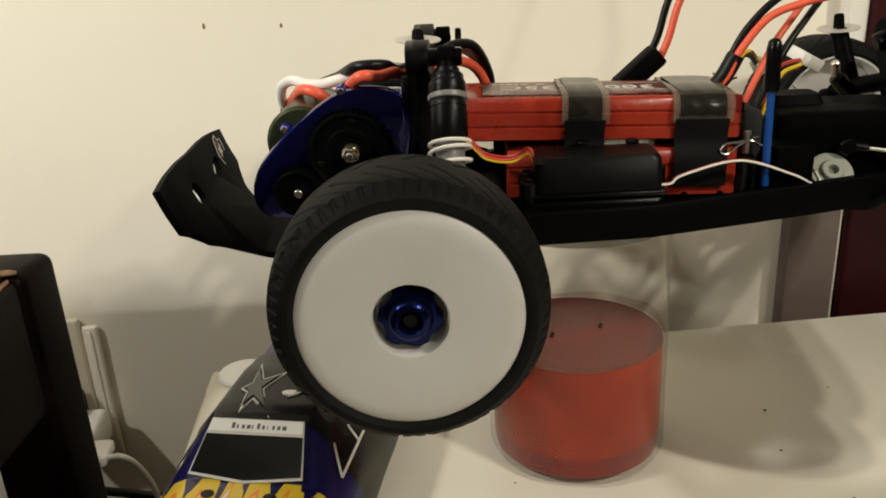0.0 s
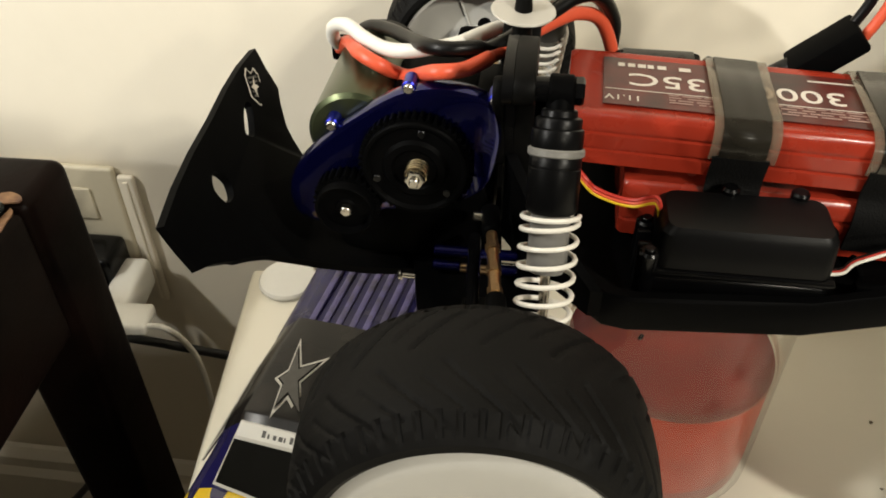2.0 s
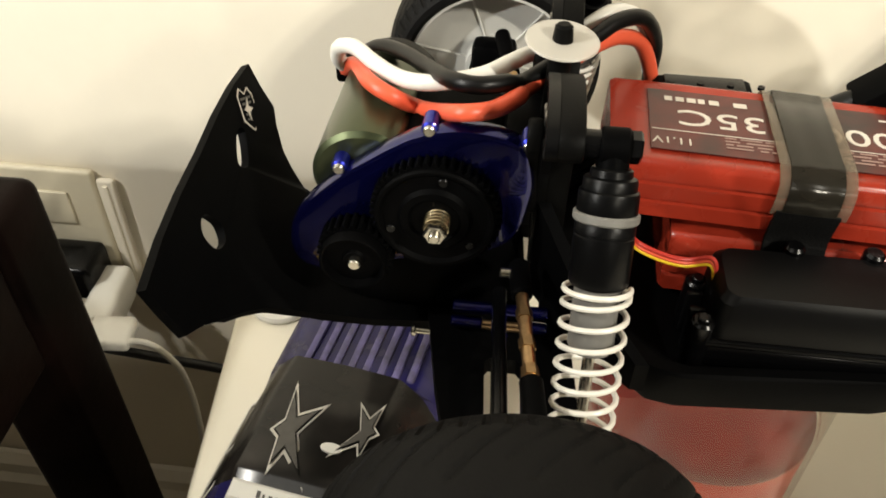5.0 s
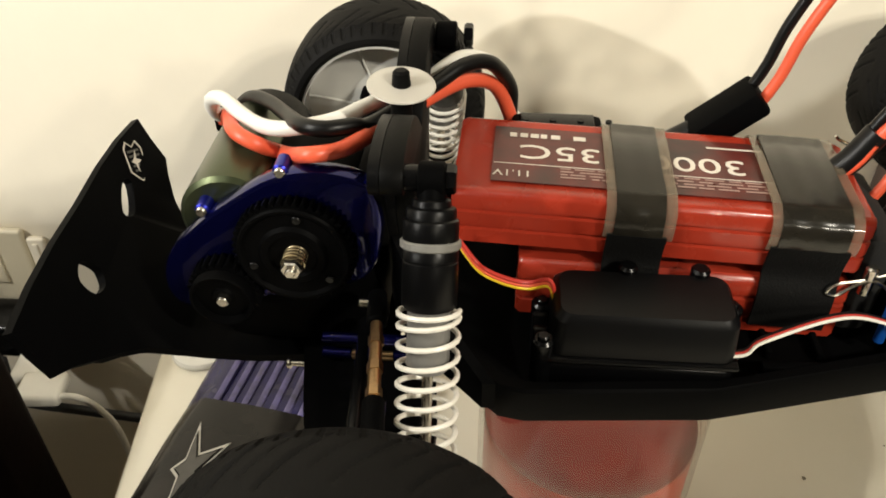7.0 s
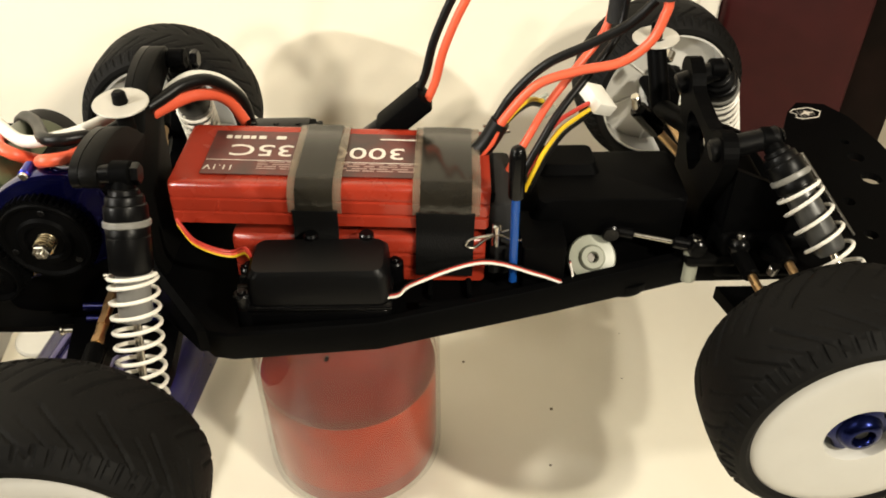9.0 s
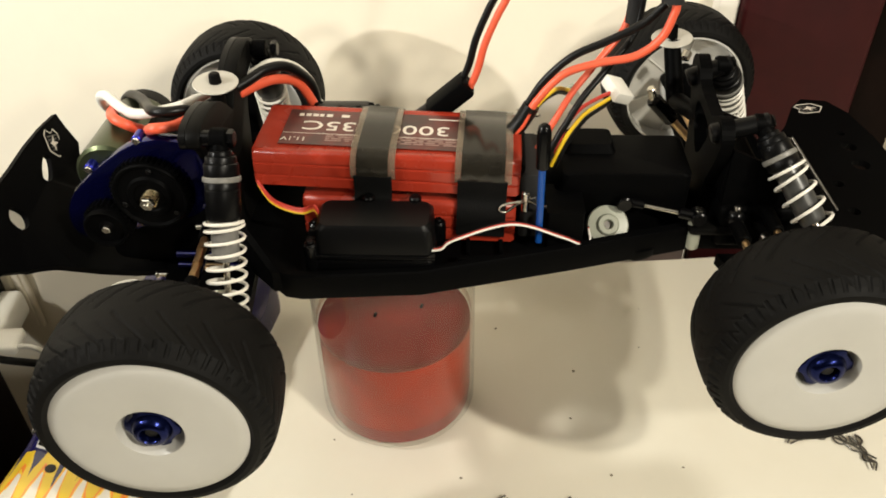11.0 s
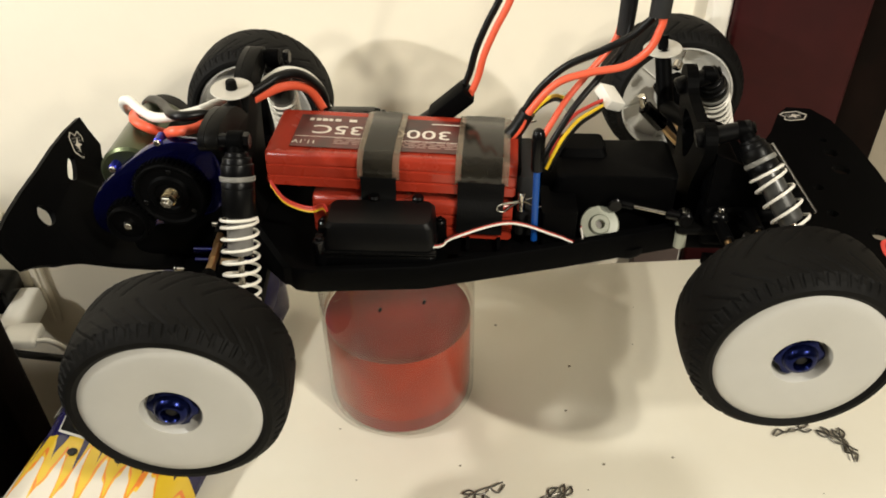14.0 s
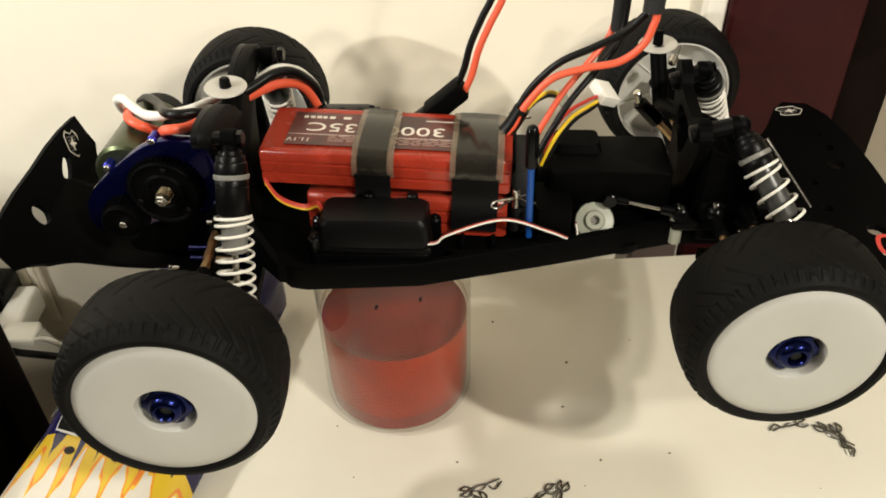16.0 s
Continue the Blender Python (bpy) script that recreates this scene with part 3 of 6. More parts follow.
def plugs():
    p = thing("black_plug", "black power plug with a thick cable in the outlet", "plug", WALL @ pose(-0.302, -0.010, -0.070))
    bm = bmesh.new()
    add_box(bm, (-0.020, -0.034, -0.016), (0.018, 0, 0.014), 0.005, 3)
    part("plug_body", bm, M_BLACKGLOSS, p)
    wire("cable", [(-0.004, -0.03, -0.01), (-0.012, -0.044, -0.03), (0.006, -0.044, -0.050), (0.050, -0.042, -0.060), (0.10, -0.038, -0.072), (0.20, -0.035, -0.090), (0.30, -0.04, -0.13), (0.36, -0.04, -0.25), (0.36, -0.04, -0.389)], 0.0036, M_BEARD, p)
    q = thing("usb_charger", "small white charger with a white cable", "charger", pose(-0.268, 0.748, -0.066))
    bm = bmesh.new()
    add_box(bm, (-0.021, -0.030, -0.034), (0.001, 0.026, -0.007), 0.005, 3)
    part("charger_body", bm, M_WHITEPL, q)
    bm = bmesh.new()
    add_box(bm, (-0.008, -0.052, -0.014), (0.022, -0.027, -0.004), 0.003, 3)
    part("connector", bm, M_WHITEPL, q)
    wire("cable", [(0.020, -0.046, -0.009), (0.034, -0.048, -0.008), (0.045, -0.048, -0.020), (0.0525, -0.048, -0.045), (0.0520, -0.048, -0.10), (0.042, -0.048, -0.174), (0.028, -0.048, -0.25), (0.02, -0.05, -0.391)], 0.0022, M_WHITEPL, q)
    r = thing("loose_cable", "black cable hanging behind the end table", "cable", WALL @ pose(-0.33, -0.05, 0))
    wire("cable_run", [(0.03, 0.0, -0.08), (0.02, -0.01, -0.20), (-0.01, -0.02, -0.28), (-0.07, -0.03, -0.36), (-0.12, -0.03, -0.455)], 0.0034, M_BEARD, r)
    # a slim ivory cord cover runs down the wall beside the outlet
    bm = bmesh.new()
    add_box(bm, (-0.2805, -0.006, -0.130), (-0.2675, -0.0006, -0.006), 0.003, 3)
    add_box(bm, (-0.276, -0.0075, -0.126), (-0.272, -0.005, -0.010), 0.0015, 2)
    tagged(link_mesh("cord_cover", bm, M_WALL, matrix=WALL, smooth=True), "wall-coloured plastic cord cover on the wall", "cord cover")


plugs()


# ---- the painted body shell on the table ----
def body_shell():
    t = thing("truck_body_shell", "clear-plastic model truck body painted with flames, on the table", "body shell", pose(-0.090, 0.530, 0.0, 0, 0, -13.5))
    # stations along y: half width at the sill, its height, half width at the shoulder, its height, half width at the top, its height
    stations = [
        (-0.150, 0.034, 0.008, 0.030, 0.016, 0.020, 0.019),
        (-0.142, 0.043, 0.004, 0.039, 0.022, 0.026, 0.027),
        (-0.120, 0.047, 0.002, 0.043, 0.026, 0.029, 0.032),
        (-0.080, 0.048, 0.002, 0.043, 0.029, 0.029, 0.036),
        (-0.036, 0.048, 0.002, 0.042, 0.031, 0.029, 0.0413),
        (-0.0125, 0.048, 0.002, 0.041, 0.033, 0.0245, 0.0575),
        (-0.0075, 0.048, 0.002, 0.041, 0.033, 0.0250, 0.0600),
        (0.030, 0.047, 0.002, 0.041, 0.033, 0.0245, 0.0615),
        (0.050, 0.047, 0.002, 0.041, 0.033, 0.0245, 0.0590),
        (0.056, 0.047, 0.002, 0.042, 0.034, 0.029, 0.0440),
        (0.130, 0.046, 0.003, 0.042, 0.036, 0.031, 0.0425),
        (0.136, 0.044, 0.006, 0.040, 0.034, 0.030, 0.0385),
    ]

    def ring(st):
        y, a, az, b, bz, c, cz = st
        half = [(a, az), (a * 0.99, az * 0.4 + bz * 0.6), (b, bz), (b * 0.55 + c * 0.45, bz * 0.4 + cz * 0.6), (c, cz - 0.0008), (c * 0.92, cz)]
        mid = [(c * 0.45, cz + 0.0006), (0, cz + 0.0009)]
        return [(-x, y, z) for x, z in half + mid] + [(x, y, z) for x, z in reversed(half + mid[:1])]

    def skin(name, i0, i1, material, label=""):
        bm = bmesh.new()
        secs = [ring(st) for st in stations[i0:i1 + 1]]
        fine = []
        for s0, s1 in zip(secs, secs[1:]):
            for k in range(4):
                fine.append([Vector(p).lerp(Vector(q), k / 4) for p, q in zip(s0, s1)])
        fine.append([Vector(p) for p in secs[-1]])
        outer = add_loft(bm, fine, caps=False, closed=False)
        fs = bm.faces[:]
        bmesh.ops.recalc_face_normals(bm, faces=fs)
        bmesh.ops.solidify(bm, geom=fs, thickness=0.0009)
        return part(name, bm, material, t, label)

    skin("hood", 0, 4, M_FLAME, "white nose with yellow and orange flames")
    skin("windscreen_frame", 4, 5, M_SHELLBLUE)
    skin("roof", 5, 8, M_ROOF, "smoky black roof with silver stars")
    skin("bed", 8, 11, M_SHELLBLUE, "ribbed blue-purple load bed")
    bm = bmesh.new()
    add_loft(bm, [ring(stations[0])[:], [(x * 0.9, y - 0.002, z * 0.9 + 0.001) for x, y, z in ring(stations[0])]], caps=True)
    part("nose_cap", bm, M_FLAME, t)

    # the windscreen lies on the slope between bonnet and roof
    p0, p1 = Vector((0, -0.036, 0.0422)), Vector((0, -0.0125, 0.0584))
    slope = math.degrees(math.atan2(p1.z - p0.z, p1.y - p0.y))
    S = pose(0, p0.y, p0.z + 0.0004, slope)
    L = (p1 - p0).length
    bm = bmesh.new()
    add_slab(bm, [(-0.0275, 0.0008), (0, -0.0022), (0.0275, 0.0008), (0.0228, L), (-0.0228, L)], 0.0002, 0.0007, S)
    part("windscreen_outline", bm, M_SILVER, t, "silver outline", smooth=False)
    bm = bmesh.new()
    add_slab(bm, [(-0.0264, 0.0020), (0, -0.0008), (0.0264, 0.0020), (0.0236, L - 0.0080), (-0.0236, L - 0.0080)], 0.0008, 0.0012, S)
    part("windscreen", bm, M_SHELLDARK, t, "black film", smooth=False)
    bm = bmesh.new()
    add_slab(bm, [(-0.0232, L - 0.0066), (0.0232, L - 0.0066), (0.0226, L - 0.0006), (-0.0226, L - 0.0006)], 0.0008, 0.0011, S)
    banner = part("banner", bm, M_WHITEPL, t, "white banner along the windscreen", smooth=False)
    bm = bmesh.new()
    for k, w in enumerate((2.2, 1.2, 2.0, 2.6, 0.8, 2.0, 1.9, 0.5, 1.7, 2.0, 2.8)):
        x = -0.0120 + k * 0.0025
        add_box(bm, (x, L - 0.0050, 0.0011), (x + w * 0.0007, L - 0.0031 + (0.0009 if k in (0, 5) else 0.0), 0.0013), m=S)
    part("brand_bar", bm, M_STARGREY, banner, "grey bars of a printed name", smooth=False)
    def roof_z(y):
        return 0.0609 + min(1.0, (y + 0.0075) / 0.0375) * 0.0015 if y > -0.0075 else 0.0609 + (y + 0.0075) * 0.5

    # stars with long drawn-out points, their tips and inner corners taken in turn
    stars = (((-0.0160, 0.0345), (-0.0092, 0.0196), (0.0014, 0.0272), (-0.0059, 0.0106), (0.0047, -0.0113), (-0.0081, 0.0009), (-0.0115, -0.0093), (-0.0136, 0.0066), (-0.0178, 0.0097), (-0.0140, 0.0160)),
             ((0.0128, 0.0317), (0.0190, 0.0254), (0.0232, 0.0333), (0.0220, 0.0218), (0.0252, 0.0188), (0.0218, 0.0154), (0.0205, 0.0051), (0.0180, 0.0116), (0.0082, 0.0037), (0.0170, 0.0186)))
    for pts in stars:
        cx, cy = sum(p[0] for p in pts[1::2]) / 5, sum(p[1] for p in pts[1::2]) / 5
        owner = t
        for grow, lift, material, name in ((1.0, 0.0, M_SILVER, "star"), (0.80, 0.0004, M_SHELLDARK, "star_edge"), (0.68, 0.0008, M_STARGREY, "star_fill")):
            bm = bmesh.new()
            add_slab(bm, [(cx + (x - cx) * grow, cy + (y - cy) * grow) for x, y in pts], lift, lift + 0.0004)
            for v in bm.verts:
                v.co.z += roof_z(v.co.y)
            ob = part(name, bm, material, owner, "silver-outlined star" if owner is t else "", smooth=False)
            owner = ob if owner is t else owner
    for x in (-0.0137, 0.0153):
        bm = bmesh.new()
        add_lathe(bm, [(0, 0), (0.0030, 0), (0.0030, 0.0005), (0, 0.0006)], 20, pose(x, -0.0455, 0.0408, 6) @ Matrix.Diagonal((1, 0.8, 1, 1)))
        part("post_hole", bm, M_SHELLDARK, t, "black post hole")
    for k in range(8):
        x = -0.0245 + k * 0.007
        bm = bmesh.new()
        add_box(bm, (x - 0.0018, 0.060, 0.0425), (x + 0.0018, 0.128, 0.0456), 0.001, 2)
        part("rib", bm, M_SHELLRIB, t, "paler purple rib")
    # dark side windows with silver frames and flames along the doors
    for side in (-1, 1):
        bm = bmesh.new()
        tilt = Matrix.Translation((side * 0.0415, 0, 0.034)) @ Matrix.Rotation(radians(-34 * side), 4, "Y") @ Matrix.Translation((-side * 0.0415, 0, -0.034))
        m = Matrix(((0, 0, side, side * 0.0418), (1, 0, 0, 0), (0, 1, 0, 0.034), (0, 0, 0, 1)))
        add_slab(bm, [(-0.022, 0.002), (0.034, 0.002), (0.030, 0.019), (-0.004, 0.019)], 0.0, 0.0006, tilt @ m)
        part("side_window", bm, M_SHELLDARK, t, "black film")
        bm = bmesh.new()
        for (x0, y0), (x1, y1) in (((-0.022, 0.002), (0.034, 0.002)), ((0.034, 0.002), (0.030, 0.019)), ((0.030, 0.019), (-0.004, 0.019)), ((-0.004, 0.019), (-0.022, 0.002)), ((0.008, 0.002), (0.010, 0.019))):
            d = Vector((x1 - x0, y1 - y0)).normalized() * 0.0007
            add_slab(bm, [(x0 - d.y, y0 + d.x), (x0 + d.y, y0 - d.x), (x1 + d.y, y1 - d.x), (x1 - d.y, y1 + d.x)], 0.0006, 0.0010, tilt @ m)
        part("window_outline", bm, M_SILVER, t)
    bm = bmesh.new()
    add_lathe(bm, [(0, 0), (0.0032, 0), (0.0032, 0.001), (0, 0.0012)], 20, pose(0.009, 0.008, 0.0612) @ Matrix.Diagonal((1.4, 0.7, 1, 1)))
    part("post_hole_dot", bm, M_WHITEPL, t)
    return t


body_shell()


def body_clip(x, y, yaw, flip=1, stand=0.0012, scale=1.0):
    """A bent-wire body clip lying on the table."""
    t = []
    for k in range(17):
        a = radians(210 + 300 * k / 16)
        t.append((0.0035 * math.cos(a), 0.0035 * math.sin(a), 0.0))
    line = [(0.021, 0.0030 * flip, 0.0005), (0.016, -0.0012 * flip, 0), (0.012, 0.0022 * flip, 0), (0.007, -0.0006 * flip, 0)] + [(p[0] - 0.001, flip * p[1], 0) for p in reversed(t)] + [(0.006, 0.0020 * flip, 0.0008), (0.013, 0.0026 * flip, 0.0012), (0.020, 0.0046 * flip, 0.0012)]
    bm = bmesh.new()
    add_tube(bm, glide([Vector(p) * scale for p in line], 4), 0.00055, 8)
    ob = link_mesh("body_clip", bm, M_DARKSTEEL, smooth=True, matrix=pose(x, y, stand, 0, 0, yaw))
    return tagged(ob, "bent steel wire body clip lying on the table", "clip", group="loose body clips")


body_clip(0.110, 0.478, 8)
body_clip(0.118, 0.473, -52, -1)
body_clip(0.158, 0.477, 205)
body_clip(0.166, 0.478, 250, -1)
body_clip(0.334, 0.513, -60)
body_clip(0.343, 0.512, -78, -1)
body_clip(0.322, 0.518, 185)


def wall_marks():
    bm = bmesh.new()
    for x, z, r in ((-0.1477, 0.2190, 0.0011), (-0.0935, 0.2168, 0.0009)):
        r0 = bmesh.ops.create_icosphere(bm, subdivisions=1, radius=r)
        for v in r0["verts"]:
            v.co = Vector((x + v.co.x, -0.0004 + v.co.y * 0.3, z + v.co.z * 2.0))
    tagged(link_mesh("wall_marks", bm, M_SPECK, matrix=WALL), "two small dark scuff marks on the cream wall", "marks", kind="stuff")


wall_marks()

# ---- the model car, propped on the jar; u runs forward, v to its far side ----
CAR = pose(0, 0.563, 0, 0, 0, -5)
car = thing("rc_car", "radio-controlled buggy without its body, propped on a candle jar", "model car", CAR)


def mirror(pts):
    return pts + [(u, -v) for u, v in reversed(pts)]


def chassis():
    near = [(-0.004, -0.027), (0.028, -0.0585), (0.036, -0.0600), (0.092, -0.0555), (0.160, -0.0365), (0.224, -0.0170), (0.272, -0.0165)]
    outer = mirror(near)
    cx = 0.12
    inner = [(cx + (u - cx) * 0.972, v * (1 - 0.0042 / max(abs(v), 0.008))) for u, v in outer]
    bm = bmesh.new()
    secs = [[(u, v * 0.985, 0.1428) for u, v in outer], [(u, v, 0.1440) for u, v in outer], [(u, v, 0.1562) for u, v in outer], [(u * 0.999, v * 0.985, 0.1572) for u, v in outer],
            [(u, v, 0.1570) for u, v in inner], [(u, v, 0.1495) for u, v in inner]]
    rings = [[bm.verts.new(p) for p in s] for s in secs]
    n = len(outer)
    for a, b in zip(rings, rings[1:]):
        for k in range(n):
            bm.faces.new((a[k], a[(k + 1) % n], b[(k + 1) % n], b[k]))
    bm.faces.new(rings[0])
    bm.faces.new(rings[-1])
    ch = part("chassis", bm, M_BLACK, car, "black moulded tub chassis")
    # ribs across the tub floor, the rounded boss under its side and a slotted lug
    bm = bmesh.new()
    add_box(bm, (0.108, -0.0440, 0.1490), (0.128, -0.0400, 0.1560), 0.001)
    part("lug", bm, M_BLACK, ch)
    for u in (0.112, 0.128):
        bm = bmesh.new()
        add_box(bm, (u, -0.034, 0.1490), (u + 0.002, 0.034, 0.1530), 0.0006)
        part("floor_rib", bm, M_BLACK, ch)
    bm = bmesh.new()
    add_lathe(bm, [(0, 0), (0.011, 0), (0.013, 0.003), (0.013, 0.007), (0, 0.007)], 28, pose(0.196, -0.013, 0.1405))
    part("boss", bm, M_BLACK, ch)
    for sv in (-1, 1):
        wall_line = [(-0.006, sv * 0.027, 0.158), (0.004, sv * 0.037, 0.158), (0.026, sv * 0.0595, 0.1565)]
        bm = bmesh.new()
        add_loft(bm, [[(-0.008, sv * 0.020, 0.146), (-0.004, sv * 0.020, 0.146), (-0.004, sv * 0.020, 0.182), (-0.008, sv * 0.020, 0.182)],
                      [(0.002, sv * 0.036, 0.146), (0.006, sv * 0.036, 0.146), (0.006, sv * 0.036, 0.171), (0.002, sv * 0.036, 0.171)],
                      [(0.023, sv * 0.0575, 0.146), (0.027, sv * 0.0575, 0.146), (0.027, sv * 0.0575, 0.157), (0.023, sv * 0.0575, 0.157)]])
        part("side_wall", bm, M_BLACK, ch)


chassis()


# ---- wheels ----
RIM_R = 0.0378


def wheel_meshes():
    """Tyre, dish, inner face and nut round the z axis; +z is the outer side, z = 0 the outer edge of the dish."""
    prof = [(RIM_R - 0.0004, 0.0000), (RIM_R + 0.0014, 0.0014), (RIM_R + 0.0036, 0.0012), (0.0440, -0.0012), (0.0462, -0.0045), (0.0471, -0.0085), (0.0475, -0.0140), (0.0477, -0.0200),
            (0.0475, -0.0260), (0.0471, -0.0315), (0.0462, -0.0355), (0.0440, -0.0388), (RIM_R + 0.0036, -0.0412), (RIM_R + 0.0014, -0.0414), (RIM_R - 0.0004, -0.0400)]
    fine = []
    for (r0, z0), (r1, z1) in zip(prof, prof[1:]):
        n = 7 if r0 > 0.0435 and r1 > 0.0435 else 2
        for k in range(n):
            fine.append((r0 + (r1 - r0) * k / n, z0 + (z1 - z0) * k / n))
    fine.append(prof[-1])
    segs, pitch = 540, 18
    verts, faces = [], []

    def soft(s, width):
        """1 in the middle of a groove, 0 outside it, with sloping sides."""
        d = abs((s + 0.5) % 1.0 - 0.5) / (width / 2)
        return max(0.0, min(1.0, (1.25 - d) / 0.5))

    for k in range(segs):
        a = 2 * math.pi * k / segs
        for r, z in fine:
            w = abs(z + 0.0200)
            depth = 0.0
            if r > 0.0437:
                # curved grooves that sweep back from the centre line, with finer cuts on the shoulder
                s = (a / (2 * math.pi) * pitch + (w / 0.018) ** 1.35 * 1.1 + (0.5 if z < -0.0200 else 0.0)) % 1.0
                if w > 0.0025:
                    depth = 0.00055 * soft(s, 0.10)
                # thinner cuts between them, on the middle of each half
                s2 = (a / (2 * math.pi) * pitch + 0.5 + (w / 0.018) ** 1.35 * 1.1 + (0.5 if z < -0.0200 else 0.0)) % 1.0
                if 0.0060 < w < 0.0165:
                    depth = max(depth, 0.0004 * soft(s2, 0.07))
                # short cuts round both shoulders
                if w > 0.0150:
                    depth = max(depth, 0.0008 * soft((a / (2 * math.pi) * 60) % 1.0, 0.30))
            verts.append(((r - depth) * math.cos(a), (r - depth) * math.sin(a), z))
    m = len(fine)
    for k in range(segs):
        k2 = (k + 1) % segs
        for j in range(m - 1):
            faces.append((k * m + j, k2 * m + j, k2 * m + j + 1, k * m + j + 1))
    tyre = bpy.data.meshes.new("tyre")
    tyre.from_pydata(verts, [], faces)
    tyre.materials.append(M_RUBBER)
    tyre.polygons.foreach_set("use_smooth", [True] * len(tyre.polygons))
    tyre.set_sharp_from_angle(angle=radians(30))

    def done(bm, name, material):
        bmesh.ops.recalc_face_normals(bm, faces=bm.faces[:])
        me = bpy.data.meshes.new(name)
        bm.to_mesh(me)
        bm.free()
        me.materials.append(material)
        me.polygons.foreach_set("use_smooth", [True] * len(me.polygons))
        me.set_sharp_from_angle(angle=radians(38))
        return me

    bm = bmesh.new()
    # outer dish: gently domed, a recess for the nut, then the barrel back to the open inner side
    add_lathe(bm, [(0.0046, -0.0085), (0.0114, -0.0082), (0.0120, -0.0070), (0.0123, -0.0008), (0.0129, 0.0004), (0.022, 0.0012), (0.032, 0.0012), (0.0365, 0.0006), (RIM_R, -0.0006), (RIM_R, -0.0395),
                   (RIM_R - 0.0016, -0.0398), (RIM_R - 0.0020, -0.0255), (0.030, -0.0262), (0.013, -0.0268), (0.0118, -0.0300), (0.0046, -0.0302), (0.0046, -0.0075)], 96)
    dish = done(bm, "dish", M_DISH)
    bm = bmesh.new()
    add_box(bm, (0.0115, -0.0004, -0.0276), (0.0362, 0.0004, -0.0258), 0.0002, 1)
    web = done(bm, "web", M_DISHIN)
    bm = bmesh.new()
    add_lathe(bm, [(0.0105, -0.0258), (0.0125, -0.0258), (0.0125, -0.0350), (0.0105, -0.0350)], 32, closed=True)
    hub = done(bm, "hub", M_DISHIN)
    bm = bmesh.new()
    crown = []
    for k in range(36):
        a = 360 * k / 36
        rr = 0.0094 + (0.0013 if (k // 3) % 2 == 0 else 0.0)
        crown.append((rr * math.cos(radians(a)), rr * math.sin(radians(a))))
    add_slab(bm, crown, -0.0078, -0.0022, bevel=0.0005)
    add_lathe(bm, [(0.0030, -0.0030), (0.0078, -0.0026), (0.0074, -0.0010), (0.0066, 0.0008), (0.0056, 0.0016), (0.0042, 0.0017), (0.0037, 0.0010), (0.0033, -0.0020)], 36)
    nut = done(bm, "nut", M_BLUENUT)
    bm = bmesh.new()
    add_lathe(bm, [(0, -0.0360), (0.0030, -0.0360), (0.0030, -0.0010), (0.0022, -0.0002), (0, -0.0002)], 20)
    axle = done(bm, "axle", M_SATIN)
    return tyre, dish, web, hub, nut, axle


TYRE, DISH, WEB, HUB, NUT, AXLE = wheel_meshes()


def wheel(centre, yaw, side, spin, label):
    """A wheel whose dish edge centre is at centre; its outer side looks along the yaw (0: towards +u, -90: towards the near side)."""
    m = Matrix.Translation(centre) @ Matrix.Rotation(radians(yaw), 4, "Z") @ Matrix.Rotation(radians(90), 4, "Y") @ Matrix.Rotation(radians(spin), 4, "Z")
    w = new("wheel", DISH)
    w.parent, w.matrix_basis = car, m
    w["label"] = label
    for nm, me, lb in (("tyre", TYRE, "black rubber road tyre with swept grooves"), ("hub", HUB, ""), ("wheel_nut", NUT, "blue anodised serrated nut"), ("axle", AXLE, "")):
        o = new(nm, me)
        o.parent = w
        if lb:
            o["label"] = lb
    for k in range(6):
        o = new("web", WEB)
        o.parent, o.matrix_basis = w, Matrix.Rotation(radians(60 * k), 4, "Z")
    return w


wheel((-0.0058, -0.1460, 0.1515), -86, -1, 10, "white dish rear wheel")
wheel((-0.0310, 0.1460, 0.1490), 92, 1, 40, "white dish rear wheel, open inner side")
wheel((0.2587, -0.1092, 0.1540), -88, -1, 25, "white dish front wheel")
wheel((0.2438, 0.1745, 0.1500), 97, 1, 70, "white dish front wheel, open inner side")


